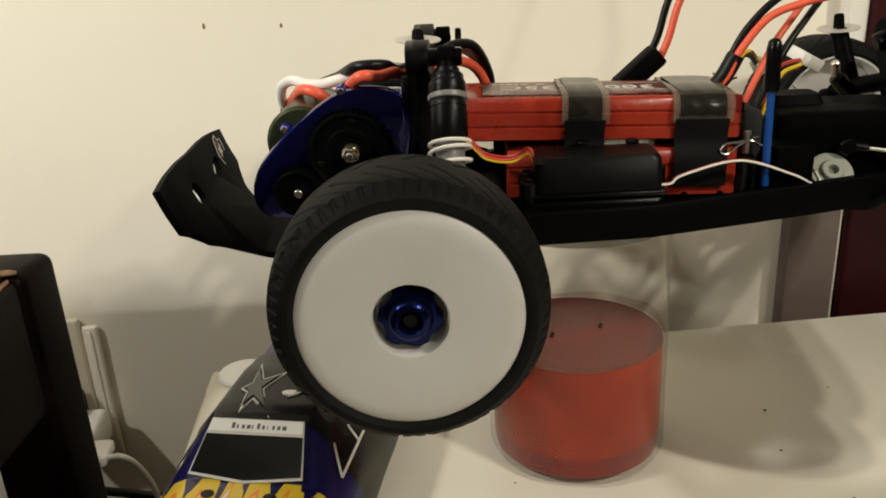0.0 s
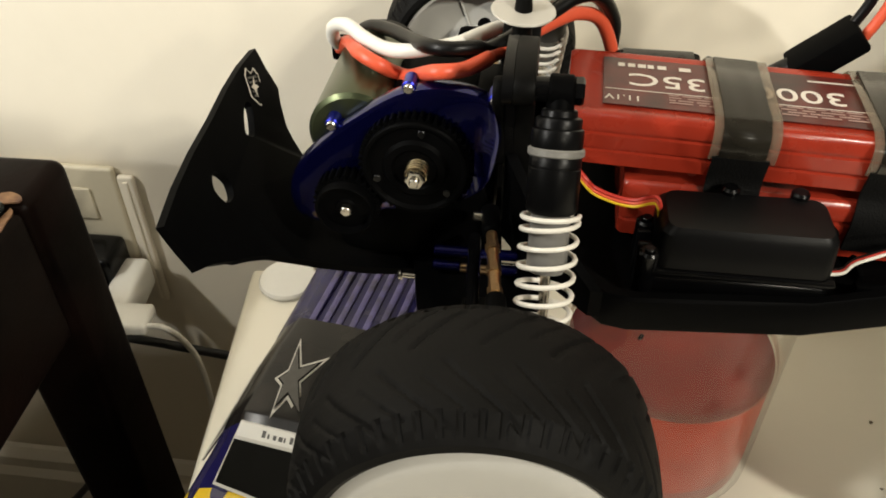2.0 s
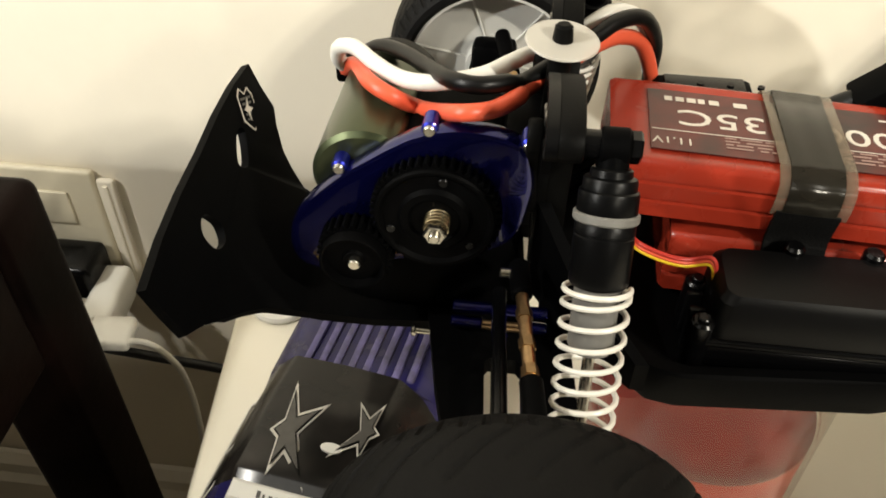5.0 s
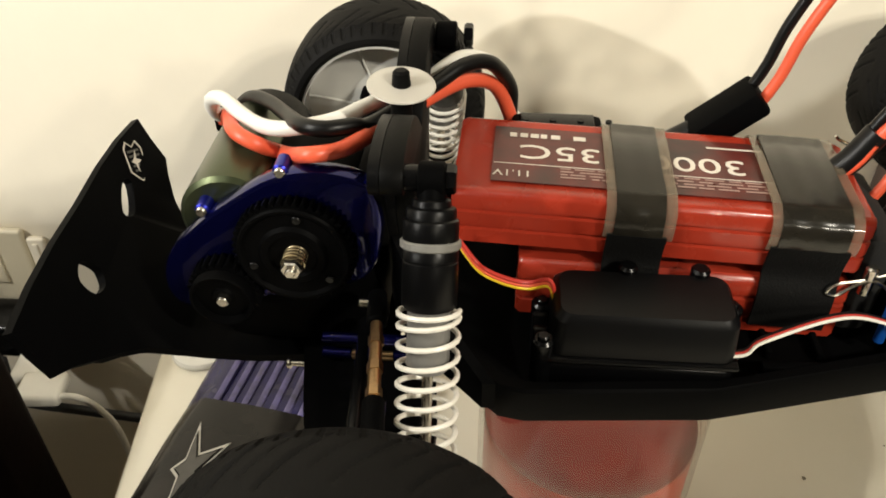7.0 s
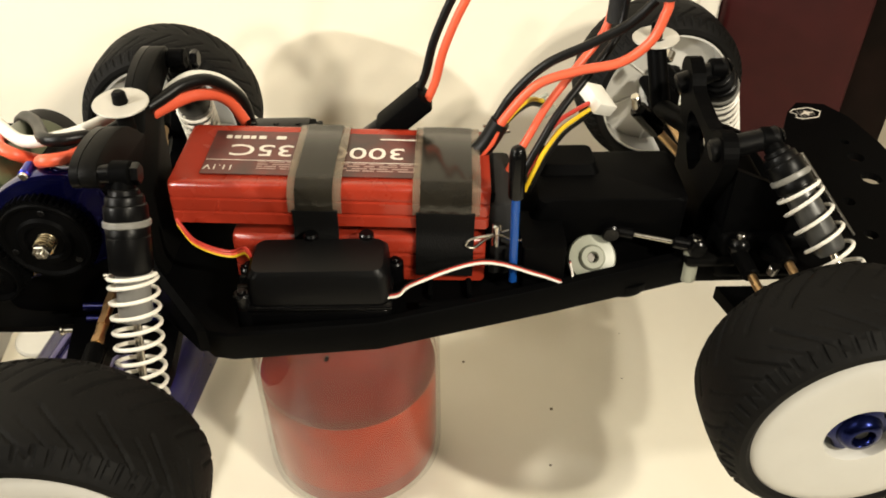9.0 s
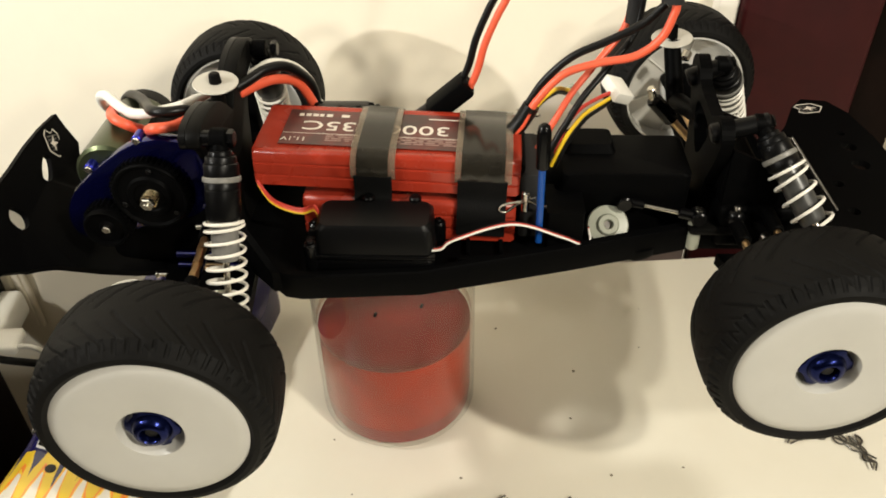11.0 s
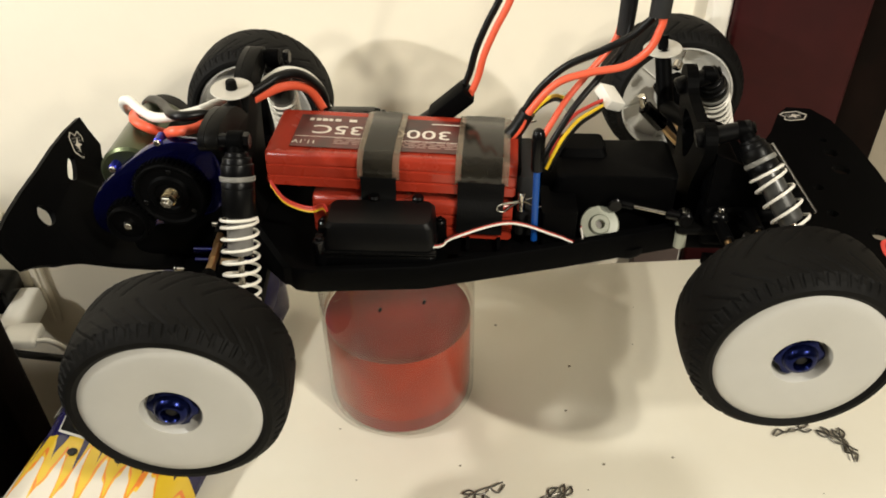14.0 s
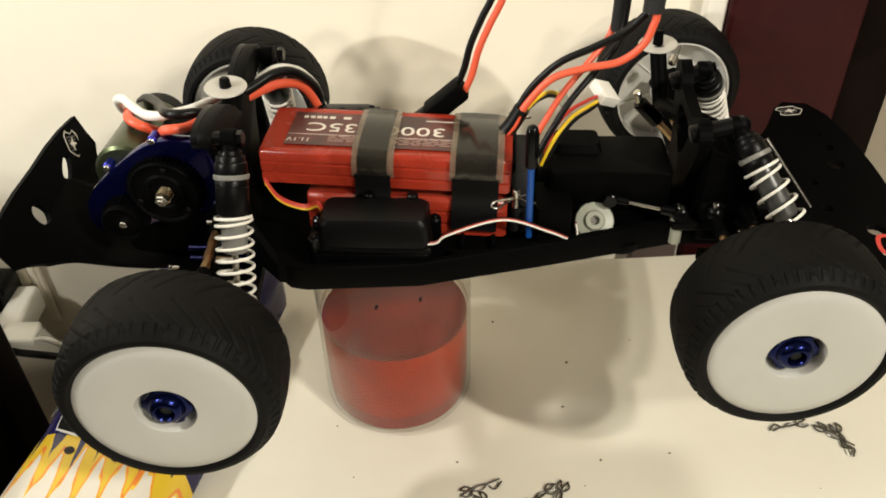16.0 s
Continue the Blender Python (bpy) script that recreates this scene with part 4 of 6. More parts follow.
# ---- shock absorbers ----
def shock(top, bottom, coil_turns, body_len, cap_r=0.0078, lower=0.016, grey=None):
    """A coil-over shock from its top eye to its bottom eye."""
    top, bottom = Vector(top), Vector(bottom)
    m = frame_to(top, bottom)
    n = (bottom - top).length
    bm = bmesh.new()
    c = cap_r
    add_lathe(bm, [(0, 0.0052), (c * 0.60, 0.0052), (c * 0.66, 0.0056), (c * 0.68, 0.0072), (c * 0.82, 0.0076), (c * 0.86, 0.0082), (c * 0.86, 0.0104), (c * 0.94, 0.0108), (c * 0.96, 0.0114), (c * 0.96, 0.0160), (c * 0.93, 0.0165),
                   (c * 0.93, 0.0185), (c * 0.97, 0.0190), (c * 0.97, 0.0212), (c * 0.94, 0.0214), (c * 0.94, 0.0218), (c * 0.97, 0.0220), (c * 0.97, body_len - 0.001), (c - 0.001, body_len), (0.004, body_len)], 36, m)
    sh = part("shock_absorber", bm, M_SATIN, car, "black shock body with a white coil spring")
    bm = bmesh.new()
    add_lathe(bm, [(0.0050, 0.0160), (cap_r, 0.0160), (cap_r + 0.0004, 0.0164), (cap_r + 0.0004, 0.0180), (cap_r, 0.0184), (0.0050, 0.0184)], 32, m)
    part("collar", bm, M_COLLAR, sh, "light grey ring")
    bm = bmesh.new()
    add_lathe(bm, [(0, body_len - 0.002), (0.0058, body_len - 0.002), (0.0060, body_len + lower), (0.0050, body_len + lower + 0.002), (0, body_len + lower + 0.002)], 28, m)
    part("lower_body", bm, grey or M_SHOCKGREY, sh, "grey threaded body")
    bm = bmesh.new()
    add_rod(bm, m @ Vector((0, 0, body_len + 0.016)), bottom, 0.0016, segs=12)
    part("shaft", bm, M_STEEL, sh)
    bm = bmesh.new()
    add_helix(bm, m @ pose(0, 0, body_len + 0.0006), 0.0083, 0.00078, n - body_len - 0.010, coil_turns)
    part("spring", bm, M_SPRING, sh, "white coil spring")
    bm = bmesh.new()
    add_lathe(bm, [(0.0018, n - 0.010), (0.0086, n - 0.0094), (0.0090, n - 0.0080), (0.0070, n - 0.0068), (0.0034, n - 0.004), (0.0030, n), (0, n + 0.002)], 24, m)
    part("spring_cup", bm, M_BLACK, sh)
    ax = Vector((1, 0, 0))
    for e, r in ((top, 0.0046), (bottom, 0.0040)):
        bm = bmesh.new()
        add_rod(bm, e - ax * 0.0036, e + ax * 0.0036, r, segs=20, bevel=0.0006)
        if e is top:
            add_rod(bm, top, m @ Vector((0, 0, 0.006)), 0.0040, segs=16)
        part("eye", bm, M_BLACK, sh)
    return sh


R_TOP, R_BOT = (0.0078, 0.0455, 0.2215), (0.0080, 0.0880, 0.1350)
shock((R_TOP[0], -R_TOP[1], R_TOP[2]), (R_BOT[0], -R_BOT[1], R_BOT[2]), 10.5, 0.0350)
shock((0.0050, 0.0450, 0.2205), (-0.0015, 0.0880, 0.1350), 10.5, 0.0350)
shock((0.2461, -0.0090, 0.2098), (0.2890, -0.0630, 0.1475), 9.0, 0.0225, 0.0076, 0.026, M_SHOCKDARK)
shock((0.2395, 0.0430, 0.2136), (0.2690, 0.0880, 0.1431), 11.0, 0.0200, 0.0088, 0.026, M_SHOCKDARK)


# ---- rear end ----
def rear_bumper():
    """The kicked-up rear plate: it bends down and forward into a neck under the gearbox."""
    bend = [(-0.1156, 0.1757), (-0.1125, 0.1670), (-0.1085, 0.1580), (-0.1025, 0.1480), (-0.0930, 0.1405), (-0.0800, 0.1345), (-0.0600, 0.1308), (-0.0080, 0.1300)]
    half = [(0.0, -0.0030), (0.022, -0.0034), (0.042, -0.0026), (0.0605, -0.0004), (0.0600, 0.0195), (0.0530, 0.0235), (0.0450, 0.0300), (0.0380, 0.0360), (0.0315, 0.0430), (0.0278, 0.0560), (0.0258, 0.0780), (0.0240, 0.1290)]
    far = [(a[0] + (c[0] - a[0]) * k / 4, a[1] + (c[1] - a[1]) * k / 4) for a, c in zip(half, half[1:]) for k in range(4)] + [half[-1]]
    outline = far + [(-v, b) for v, b in reversed(far[1:])]
    holes = [[(-x, y) for x, y in smooth2d([(0.0165, 0.0105), (0.0205, 0.0080), (0.0255, 0.0115), (0.0245, 0.0185), (0.0185, 0.0205), (0.0145, 0.0165)], 3)],
             smooth2d([(0.0150, 0.0140), (0.0185, 0.0180), (0.0240, 0.0165), (0.0310, 0.0110), (0.0285, 0.0075), (0.0215, 0.0095)], 3)]
    bm = bmesh.new()
    add_slab(bm, outline, -0.0032, 0.0, None, holes)
    lens = [0.0]
    for a, c in zip(bend, bend[1:]):
        lens.append(lens[-1] + math.hypot(c[0] - a[0], c[1] - a[1]))

    def on_bend(b):
        k = max(0, min(len(bend) - 2, sum(1 for d in lens if d <= b) - 1))
        f = (b - lens[k]) / (lens[k + 1] - lens[k])
        du, dz = bend[k + 1][0] - bend[k][0], bend[k + 1][1] - bend[k][1]
        n = math.hypot(du, dz)
        return bend[k][0] + du * f, bend[k][1] + dz * f, -dz / n, du / n

    turn = pose(-0.1156, -0.0050, 0, 0, 0, 4.0)
    for v in bm.verts:
        u, z, nu, nz = on_bend(v.co.y)
        v.co = turn @ Vector((u + 0.1156 + nu * v.co.z, v.co.x, z + nz * v.co.z))
    rb = part("rear_bumper", bm, M_BLACK, car, "black kicked-up bumper plate with two cut-outs", smooth=True)
    m = pose(-0.1156, -0.0050, 0.1757, 0, 0, 4.0) @ Matrix(((0, 0.335, 0.942, 0), (1, 0, 0, 0), (0, -0.942, 0.335, 0), (0, 0, 0, 1)))
    logo(rb, m @ pose(0.0415, 0.0078, 0.0003, 0, 0, 118) @ Matrix.Diagonal((1.0, 1.2, 1, 1)))
    return rb


def logo(parent, m):
    """A small pale crest: an angular outline with a mark inside."""
    out = [(-0.0078, 0.0030), (-0.0050, 0.0052), (0.0042, 0.0052), (0.0085, 0.0), (0.0042, -0.0052), (-0.0050, -0.0052), (-0.0078, -0.0030), (-0.0056, 0.0)]
    inn = [(x * 0.93, y * 0.91) for x, y in out]
    bm = bmesh.new()
    add_slab(bm, out, 0.0001, 0.00035, m, [inn])
    part("crest", bm, M_PRINT, parent, "pale printed crest", smooth=False)
    bm = bmesh.new()
    for k in range(5):
        x = -0.0046 + k * 0.0019
        add_slab(bm, [(x, -0.0036 + 0.0003 * k), (x + 0.0009, -0.0036 + 0.0003 * k), (x + 0.0014, 0.0034 - 0.0003 * k), (x + 0.0005, 0.0034 - 0.0003 * k)], 0.00005, 0.0002, m)
    part("crest_shading", bm, M_STARGREY, parent, smooth=False)
    bm = bmesh.new()
    add_slab(bm, [(-0.0040, -0.0010), (-0.0008, -0.0004), (0.0002, -0.0030), (0.0014, -0.0002), (0.0046, 0.0), (0.0014, 0.0008), (0.0002, 0.0026), (-0.0010, 0.0008)], 0.0001, 0.00035, m)
    part("crest_mark", bm, M_PRINT, parent, smooth=False)


rear_bumper()


def gearbox():
    bm = bmesh.new()
    add_box(bm, (-0.060, -0.0165, 0.1330), (-0.012, 0.0200, 0.1830), 0.006, 3)
    add_rod(bm, (-0.036, -0.016, 0.178), (-0.036, 0.020, 0.178), 0.021, segs=36, bevel=0.002)
    gb = part("gearbox", bm, M_BLACK, car, "black gearbox case")
    V2 = Matrix(((1, 0, 0, 0), (0, 0, 1, 0), (0, 1, 0, 0), (0, 0, 0, 1)))     # plate outlines in (u, z), thickness along v
    bm = bmesh.new()
    edge = [(-0.0100, 0.1850), (-0.0104, 0.1950), (-0.0135, 0.2030), (-0.0215, 0.2066), (-0.0330, 0.2072), (-0.0450, 0.2036), (-0.0579, 0.1950), (-0.0674, 0.1875), (-0.0778, 0.1768), (-0.0835, 0.1670), (-0.0845, 0.1570)]
    pl = smooth2d(edge + [(-0.0800, 0.1500), (-0.0660, 0.1480), (-0.0500, 0.1560), (-0.0300, 0.1600), (-0.0150, 0.1680)], 4)
    add_slab(bm, pl, -0.0240, -0.0165, V2, bevel=0.0022)
    plate = part("motor_plate", bm, M_BLUEFACE, gb, "dark blue anodised motor plate with a rounded edge")
    bm = bmesh.new()
    add_slab(bm, smooth2d([(-0.0660, 0.1472), (-0.0500, 0.1556), (-0.0300, 0.1596), (-0.0150, 0.1660), (-0.0120, 0.1400), (-0.0400, 0.1335), (-0.0660, 0.1350)], 4), -0.0200, -0.0160, V2, bevel=0.001)
    part("lower_case", bm, M_BLACK, gb)
    for u, z in ((-0.0668, 0.1900), (-0.0400, 0.2058), (-0.0120, 0.2030)):
        bm = bmesh.new()
        add_rod(bm, (u, -0.0225, z), (u, -0.0150, z), 0.0024, segs=18, bevel=0.0006)
        part("plate_boss", bm, M_BLUE, plate)
        bm = bmesh.new()
        add_rod(bm, (u, -0.0236, z), (u, -0.0222, z), 0.0018, segs=14, bevel=0.0004)
        part("plate_screw", bm, M_STEEL, plate)

    def gear(name, cu, cz, r, v0, v1, teeth, cover, profile):
        pts = []
        for k in range(teeth * 4):
            a = 2 * math.pi * k / (teeth * 4)
            rr = r if k % 4 in (0, 1) else r - 0.0014
            pts.append((cu + rr * math.cos(a), cz + rr * math.sin(a)))
        bm = bmesh.new()
        add_slab(bm, pts, v0, v1, V2)
        g = part(name, bm, M_BLACK, gb, smooth=False)
        bm = bmesh.new()
        m = Matrix(((1, 0, 0, cu), (0, 0, -1, v0), (0, 1, 0, cz), (0, 0, 0, 1)))
        add_lathe(bm, [(x * cover, h) for x, h in profile], 56, m)
        part("gear_cover", bm, M_BLACK, g)
        return g

    sp = gear("spur_gear", -0.0375, 0.1795, 0.0196, -0.0285, -0.0242, 48, 0.0180,
              [(0, 0.0010), (0.40, 0.0010), (0.44, 0.0018), (0.56, 0.0018), (0.62, 0.0006), (0.86, 0.0006), (0.92, 0.0016), (0.97, 0.0016), (1.0, 0.0010), (1.0, 0.0002), (0.97, 0.0)])
    pn = gear("idler_gear", -0.0620, 0.1630, 0.0120, -0.0305, -0.0242, 28, 0.0104,
              [(0, 0.0022), (0.30, 0.0022), (0.36, 0.0014), (0.84, 0.0014), (0.90, 0.0040), (0.96, 0.0042), (1.0, 0.0036), (1.0, 0.0004), (0.95, 0.0)])
    bm = bmesh.new()
    add_rod(bm, (-0.0365, -0.0390, 0.1800), (-0.0365, -0.0260, 0.1800), 0.0017, segs=14, bevel=0.0004)
    add_rod(bm, (-0.0365, -0.0375, 0.1800), (-0.0365, -0.0345, 0.1800), 0.0034, segs=6, bevel=0.0004)
    part("slipper_shaft", bm, M_STEEL, sp)
    bm = bmesh.new()
    add_helix(bm, frame_to((-0.0365, -0.0345, 0.1800), (-0.0365, -0.0270, 0.1800)), 0.0034, 0.0006, 0.0072, 5)
    part("slipper_spring", bm, M_CHAMPAGNE, sp, "pale gold slipper spring")
    bm = bmesh.new()
    add_rod(bm, (-0.0615, -0.0350, 0.1630), (-0.0615, -0.0290, 0.1630), 0.0020, segs=16, bevel=0.0004)
    part("motor_shaft", bm, M_STEEL, pn)
    for k in range(3):
        a = radians(80 + 120 * k)
        bm = bmesh.new()
        add_rod(bm, (-0.0375 + 0.0140 * math.cos(a), -0.0300, 0.1795 + 0.0140 * math.sin(a)), (-0.0375 + 0.0140 * math.cos(a), -0.0272, 0.1795 + 0.0140 * math.sin(a)), 0.0015, segs=12, bevel=0.0003)
        part("gear_screw", bm, M_BLACKGLOSS, sp)
    # hinge-pin mounts below the case
    for u0, u1, z in ((-0.0315, -0.0215, 0.1400), (-0.0075, -0.0010, 0.1400), (-0.0310, -0.0010, 0.1470)):
        bm = bmesh.new()
        add_rod(bm, (u0, -0.0320, z), (u1, -0.0320, z), 0.0020, segs=14, bevel=0.0004)
        part("hinge_mount", bm, M_BLUEFACE, gb, "blue anodised hinge mount")
    for z in (0.1402, 0.1382):
        bm = bmesh.new()
        add_rod(bm, (-0.0215, -0.0318, z), (-0.0075, -0.0318, z), 0.0010, segs=12)
        part("hinge_rod", bm, M_BRASS, gb)
    bm = bmesh.new()
    add_rod(bm, (-0.043, -0.0320, 0.1335), (0.004, -0.0320, 0.1335), 0.0012, segs=12)
    part("hinge_pin", bm, M_STEEL, gb)
    bm = bmesh.new()
    add_rod(bm, (-0.0445, -0.0320, 0.1335), (-0.0430, -0.0320, 0.1335), 0.0022, segs=12, bevel=0.0004)
    part("hinge_pin_head", bm, M_STEEL, gb)


gearbox()


def motor():
    c = (-0.0605, 0.1825)
    m = Matrix(((1, 0, 0, c[0]), (0, 0, 1, -0.017), (0, -1, 0, c[1]), (0, 0, 0, 1)))
    bm = bmesh.new()
    add_lathe(bm, [(0, 0), (0.0150, 0), (0.0165, 0.0015), (0.0165, 0.0500), (0.0155, 0.0520), (0, 0.0520)], 48, m)
    mo = part("motor", bm, M_OLIVE, car, "olive green motor can")
    bm = bmesh.new()
    add_lathe(bm, [(0, 0.052), (0.0153, 0.052), (0.0157, 0.054), (0.0157, 0.060), (0.0135, 0.0625), (0.006, 0.0635), (0, 0.0635)], 40, m)
    part("endbell", bm, M_BLACKGLOSS, mo)
    bm = bmesh.new()
    add_box(bm, (c[0] - 0.021, 0.037, 0.1820), (c[0] - 0.012, 0.046, 0.1900), 0.0015)
    part("solder_tab", bm, M_BLACK, mo)


motor()


def rear_tower():
    m = Matrix(((0, 0, 1, 0), (1, 0, 0, 0), (0, 1, 0, 0), (0, 0, 0, 1)))     # outline in (v, z), thickness along u
    half = [(0.0, 0.2105), (0.005, 0.2150), (0.0125, 0.2210), (0.021, 0.2252), (0.032, 0.2272), (0.042, 0.2270), (0.0480, 0.2250), (0.0500, 0.2212), (0.0480, 0.2172), (0.0410, 0.2150), (0.0320, 0.2120), (0.0240, 0.2010), (0.0200, 0.182), (0.0160, 0.150)]
    out = [(-v, z) for v, z in half] + [(v, z) for v, z in reversed(half[1:])]
    bm = bmesh.new()
    add_slab(bm, smooth2d(out, 3), -0.0060, 0.0006, m, bevel=0.0008)
    tw = part("rear_shock_tower", bm, M_GREYPLASTIC, car, "dark nylon rear shock tower")
    # a raised border and ribs stiffen the rear face, with dark pockets between them
    bm = bmesh.new()
    line = [(v, z) for v, z in smooth2d(out, 3)]
    inner = [(v * 0.92, 0.2060 + (z - 0.2060) * 0.80) for v, z in line]
    add_slab(bm, line, -0.0088, -0.0058, m, [inner])
    part("tower_border", bm, M_SATIN, tw)
    for v0, z0, v1, z1 in ((0.008, 0.178, 0.011, 0.219), (0.016, 0.170, 0.024, 0.223), (0.020, 0.192, 0.038, 0.224), (0.011, 0.204, 0.030, 0.214)):
        for s in (-1, 1):
            d = Vector((v1 - v0, z1 - z0)).normalized() * 0.0009
            bm = bmesh.new()
            add_slab(bm, [(s * (v0 - d.y), z0 + d.x), (s * (v0 + d.y), z0 - d.x), (s * (v1 + d.y), z1 - d.x), (s * (v1 - d.y), z1 + d.x)], -0.0084, -0.0056, m)
            part("tower_rib", bm, M_SATIN, tw, smooth=False)
    for s in (-1, 1):
        for v, z in ((0.0360, 0.2215), (0.0260, 0.2175), (0.0210, 0.2040)):
            bm = bmesh.new()
            add_rod(bm, (-0.0092, s * v, z), (-0.0058, s * v, z), 0.0021, segs=14, bevel=0.0004)
            part("tower_bolt", bm, M_DARKSTEEL, tw)
    for s, top in ((-1, (R_TOP[0], -R_TOP[1], R_TOP[2])), (1, (R_TOP[0], 0.0450, 0.2205))):
        bm = bmesh.new()
        add_rod(bm, (-0.0060, top[1], top[2]), (0.0080, top[1], top[2]), 0.0036, segs=20, bevel=0.0008)
        add_rod(bm, (0.0110, top[1], top[2]), (0.0142, top[1], top[2]), 0.0040, segs=6, bevel=0.0006)
        part("shock_standoff", bm, M_BLACKGLOSS, tw)
    # body post with its clear washer
    bm = bmesh.new()
    add_rod(bm, (-0.0060, 0.0005, 0.1900), (-0.0056, 0.0005, 0.2232), 0.0040, 0.0032, 20)
    add_rod(bm, (-0.0056, 0.0005, 0.2230), (-0.0056, 0.0007, 0.2288), 0.0030, 0.0026, 18, 0.0008)
    po = part("body_post", bm, M_GREYPLASTIC, tw)
    bm = bmesh.new()
    add_lathe(bm, [(0.0030, -0.0004), (0.0103, -0.0004), (0.0106, 0), (0.0103, 0.0004), (0.0030, 0.0004)], 40, pose(-0.0056, 0.0005, 0.2238, 4, 3), closed=True)
    part("washer", bm, M_DISCW, po, "milky clear plastic washer")
    bm = bmesh.new()
    add_box(bm, (-0.020, -0.013, 0.176), (-0.003, 0.013, 0.199), 0.003)
    part("tower_mount", bm, M_BLACK, tw)
    for s in (-1, 1):
        bm = bmesh.new()
        add_slab(bm, smooth2d([(0.010, 0.176), (0.012, 0.199), (0.017, 0.209), (0.023, 0.211), (0.026, 0.205), (0.022, 0.196), (0.020, 0.178)], 4), -0.0130, -0.0086, Matrix(((0, 0, 1, 0), (s, 0, 0, 0), (0, 1, 0, 0), (0, 0, 0, 1))), bevel=0.001)
        part("tower_brace", bm, M_GREYPLASTIC, tw)
        for k in range(3):
            bm = bmesh.new()
            add_rod(bm, (-0.0141, s * (0.0155 + 0.002 * k), 0.186 + 0.0080 * k), (-0.0127, s * (0.0155 + 0.002 * k), 0.186 + 0.0080 * k), 0.0019, segs=14, bevel=0.0004)
            part("tower_screw", bm, M_DARKSTEEL, tw)


rear_tower()


def rear_arm(s, du):
    def bent(p):
        return (p[0] + du * (abs(p[1]) - 0.03) / 0.08, p[1])

    bm = bmesh.new()
    hole = [(-0.0210, 0.050), (-0.0195, 0.048), (-0.0110, 0.048), (-0.0095, 0.050), (-0.0100, 0.088), (-0.0210, 0.088)]
    out = [(-0.040, 0.028), (0.006, 0.028), (0.007, 0.060), (0.003, 0.098), (-0.003, 0.106), (-0.020, 0.106), (-0.029, 0.098), (-0.036, 0.060)]
    m = Matrix.Rotation(radians(2 * s), 4, "X")
    add_slab(bm, [bent((u, s * v)) for u, v in out], 0.1285, 0.1350, m, [[bent((u, s * v)) for u, v in hole]])
    arm = part("rear_arm", bm, M_BLACK, car, "black lower suspension arm", smooth=False)
    bm = bmesh.new()
    add_rod(bm, (-0.0170, s * 0.026, 0.1490), (-0.0110 + min(du, 0), s * 0.112, 0.1505), 0.0024, segs=16)
    add_rod(bm, (-0.0115 + du, s * 0.106, 0.1505), (-0.0115 + du, s * 0.132, 0.1505), 0.0062, segs=24, bevel=0.001)
    part("drive_shaft", bm, M_BLACKGLOSS, arm)
    bm = bmesh.new()
    add_box(bm, (-0.021 + du, s * 0.102, 0.1340), (-0.002 + du, s * 0.114, 0.1650), 0.003)
    part("hub_carrier", bm, M_BLACK, arm)
    bm = bmesh.new()
    a, b = Vector((-0.0112, s * 0.034, 0.1653)), Vector((-0.0088 + du, s * 0.106, 0.1702))
    add_rod(bm, a.lerp(b, 0.10), a.lerp(b, 0.62), 0.0019, segs=14)
    for f in (0.22, 0.38, 0.52):
        add_rod(bm, a.lerp(b, f), a.lerp(b, f + 0.05), 0.0024, segs=6)
    tb = part("camber_link", bm, M_BRASS, arm, "brassy threaded turnbuckle")
    bm = bmesh.new()
    add_rod(bm, a.lerp(b, 0.58), a.lerp(b, 0.98), 0.0032, segs=16, bevel=0.0008)
    part("link_end", bm, M_BLACK, arm)
    bm = bmesh.new()
    add_rod(bm, a.lerp(b, -0.06), a.lerp(b, 0.14), 0.0032, segs=16, bevel=0.0008)
    part("link_end", bm, M_BLACK, arm)
    bm = bmesh.new()
    add_rod(bm, a + Vector((-0.006, 0, 0)), a + Vector((0.003, 0, 0)), 0.0016, segs=12, bevel=0.0004)
    part("ball_stud", bm, M_STEEL, arm)


rear_arm(-1, 0.006)
rear_arm(1, -0.018)


# ---- receiver box, servo, front end ----
def receiver_box():
    bm = bmesh.new()
    add_box(bm, (0.0400, -0.0500, 0.1496), (0.0980, -0.0240, 0.1600), 0.003, 3)
    add_box(bm, (0.0410, -0.0512, 0.1600), (0.0985, -0.0245, 0.1625), 0.0012, 2)
    bx = part("receiver_box", bm, M_BLACKGLOSS, car, "black lidded receiver box")
    bm = bmesh.new()
    add_loft(bm, [smooth_box(0.0425, 0.0975, -0.0500, -0.0250, 0.1628), smooth_box(0.0432, 0.0968, -0.0492, -0.0260, 0.1752), smooth_box(0.0450, 0.0952, -0.0474, -0.0276, 0.1775)])
    part("lid", bm, M_SATIN, bx, "glossy black lid")
    for k in range(4):
        bm = bmesh.new()
        add_box(bm, (0.0375, -0.0495 + 0.0062 * k, 0.1500), (0.0422, -0.0470 + 0.0062 * k, 0.1665), 0.0008, 2)
        part("end_rib", bm, M_SATIN, bx)
    for u, v in ((0.0405, -0.048), (0.0405, -0.032), (0.0990, -0.030)):
        bm = bmesh.new()
        add_rod(bm, (u, v, 0.150), (u, v, 0.168), 0.0034, segs=16, bevel=0.0008)
        pb = part("screw_post", bm, M_BLACKGLOSS, bx)
        bm = bmesh.new()
        add_rod(bm, (u, v, 0.168), (u, v, 0.1692), 0.0018, segs=12, bevel=0.0003)
        part("box_screw", bm, M_BLACKGLOSS, bx)
    for u in (0.066, 0.088):
        bm = bmesh.new()
        add_rod(bm, (u, -0.0262, 0.1745), (u, -0.0262, 0.1795), 0.0030, segs=16, bevel=0.0008)
        part("lid_stud", bm, M_BLACKGLOSS, bx)


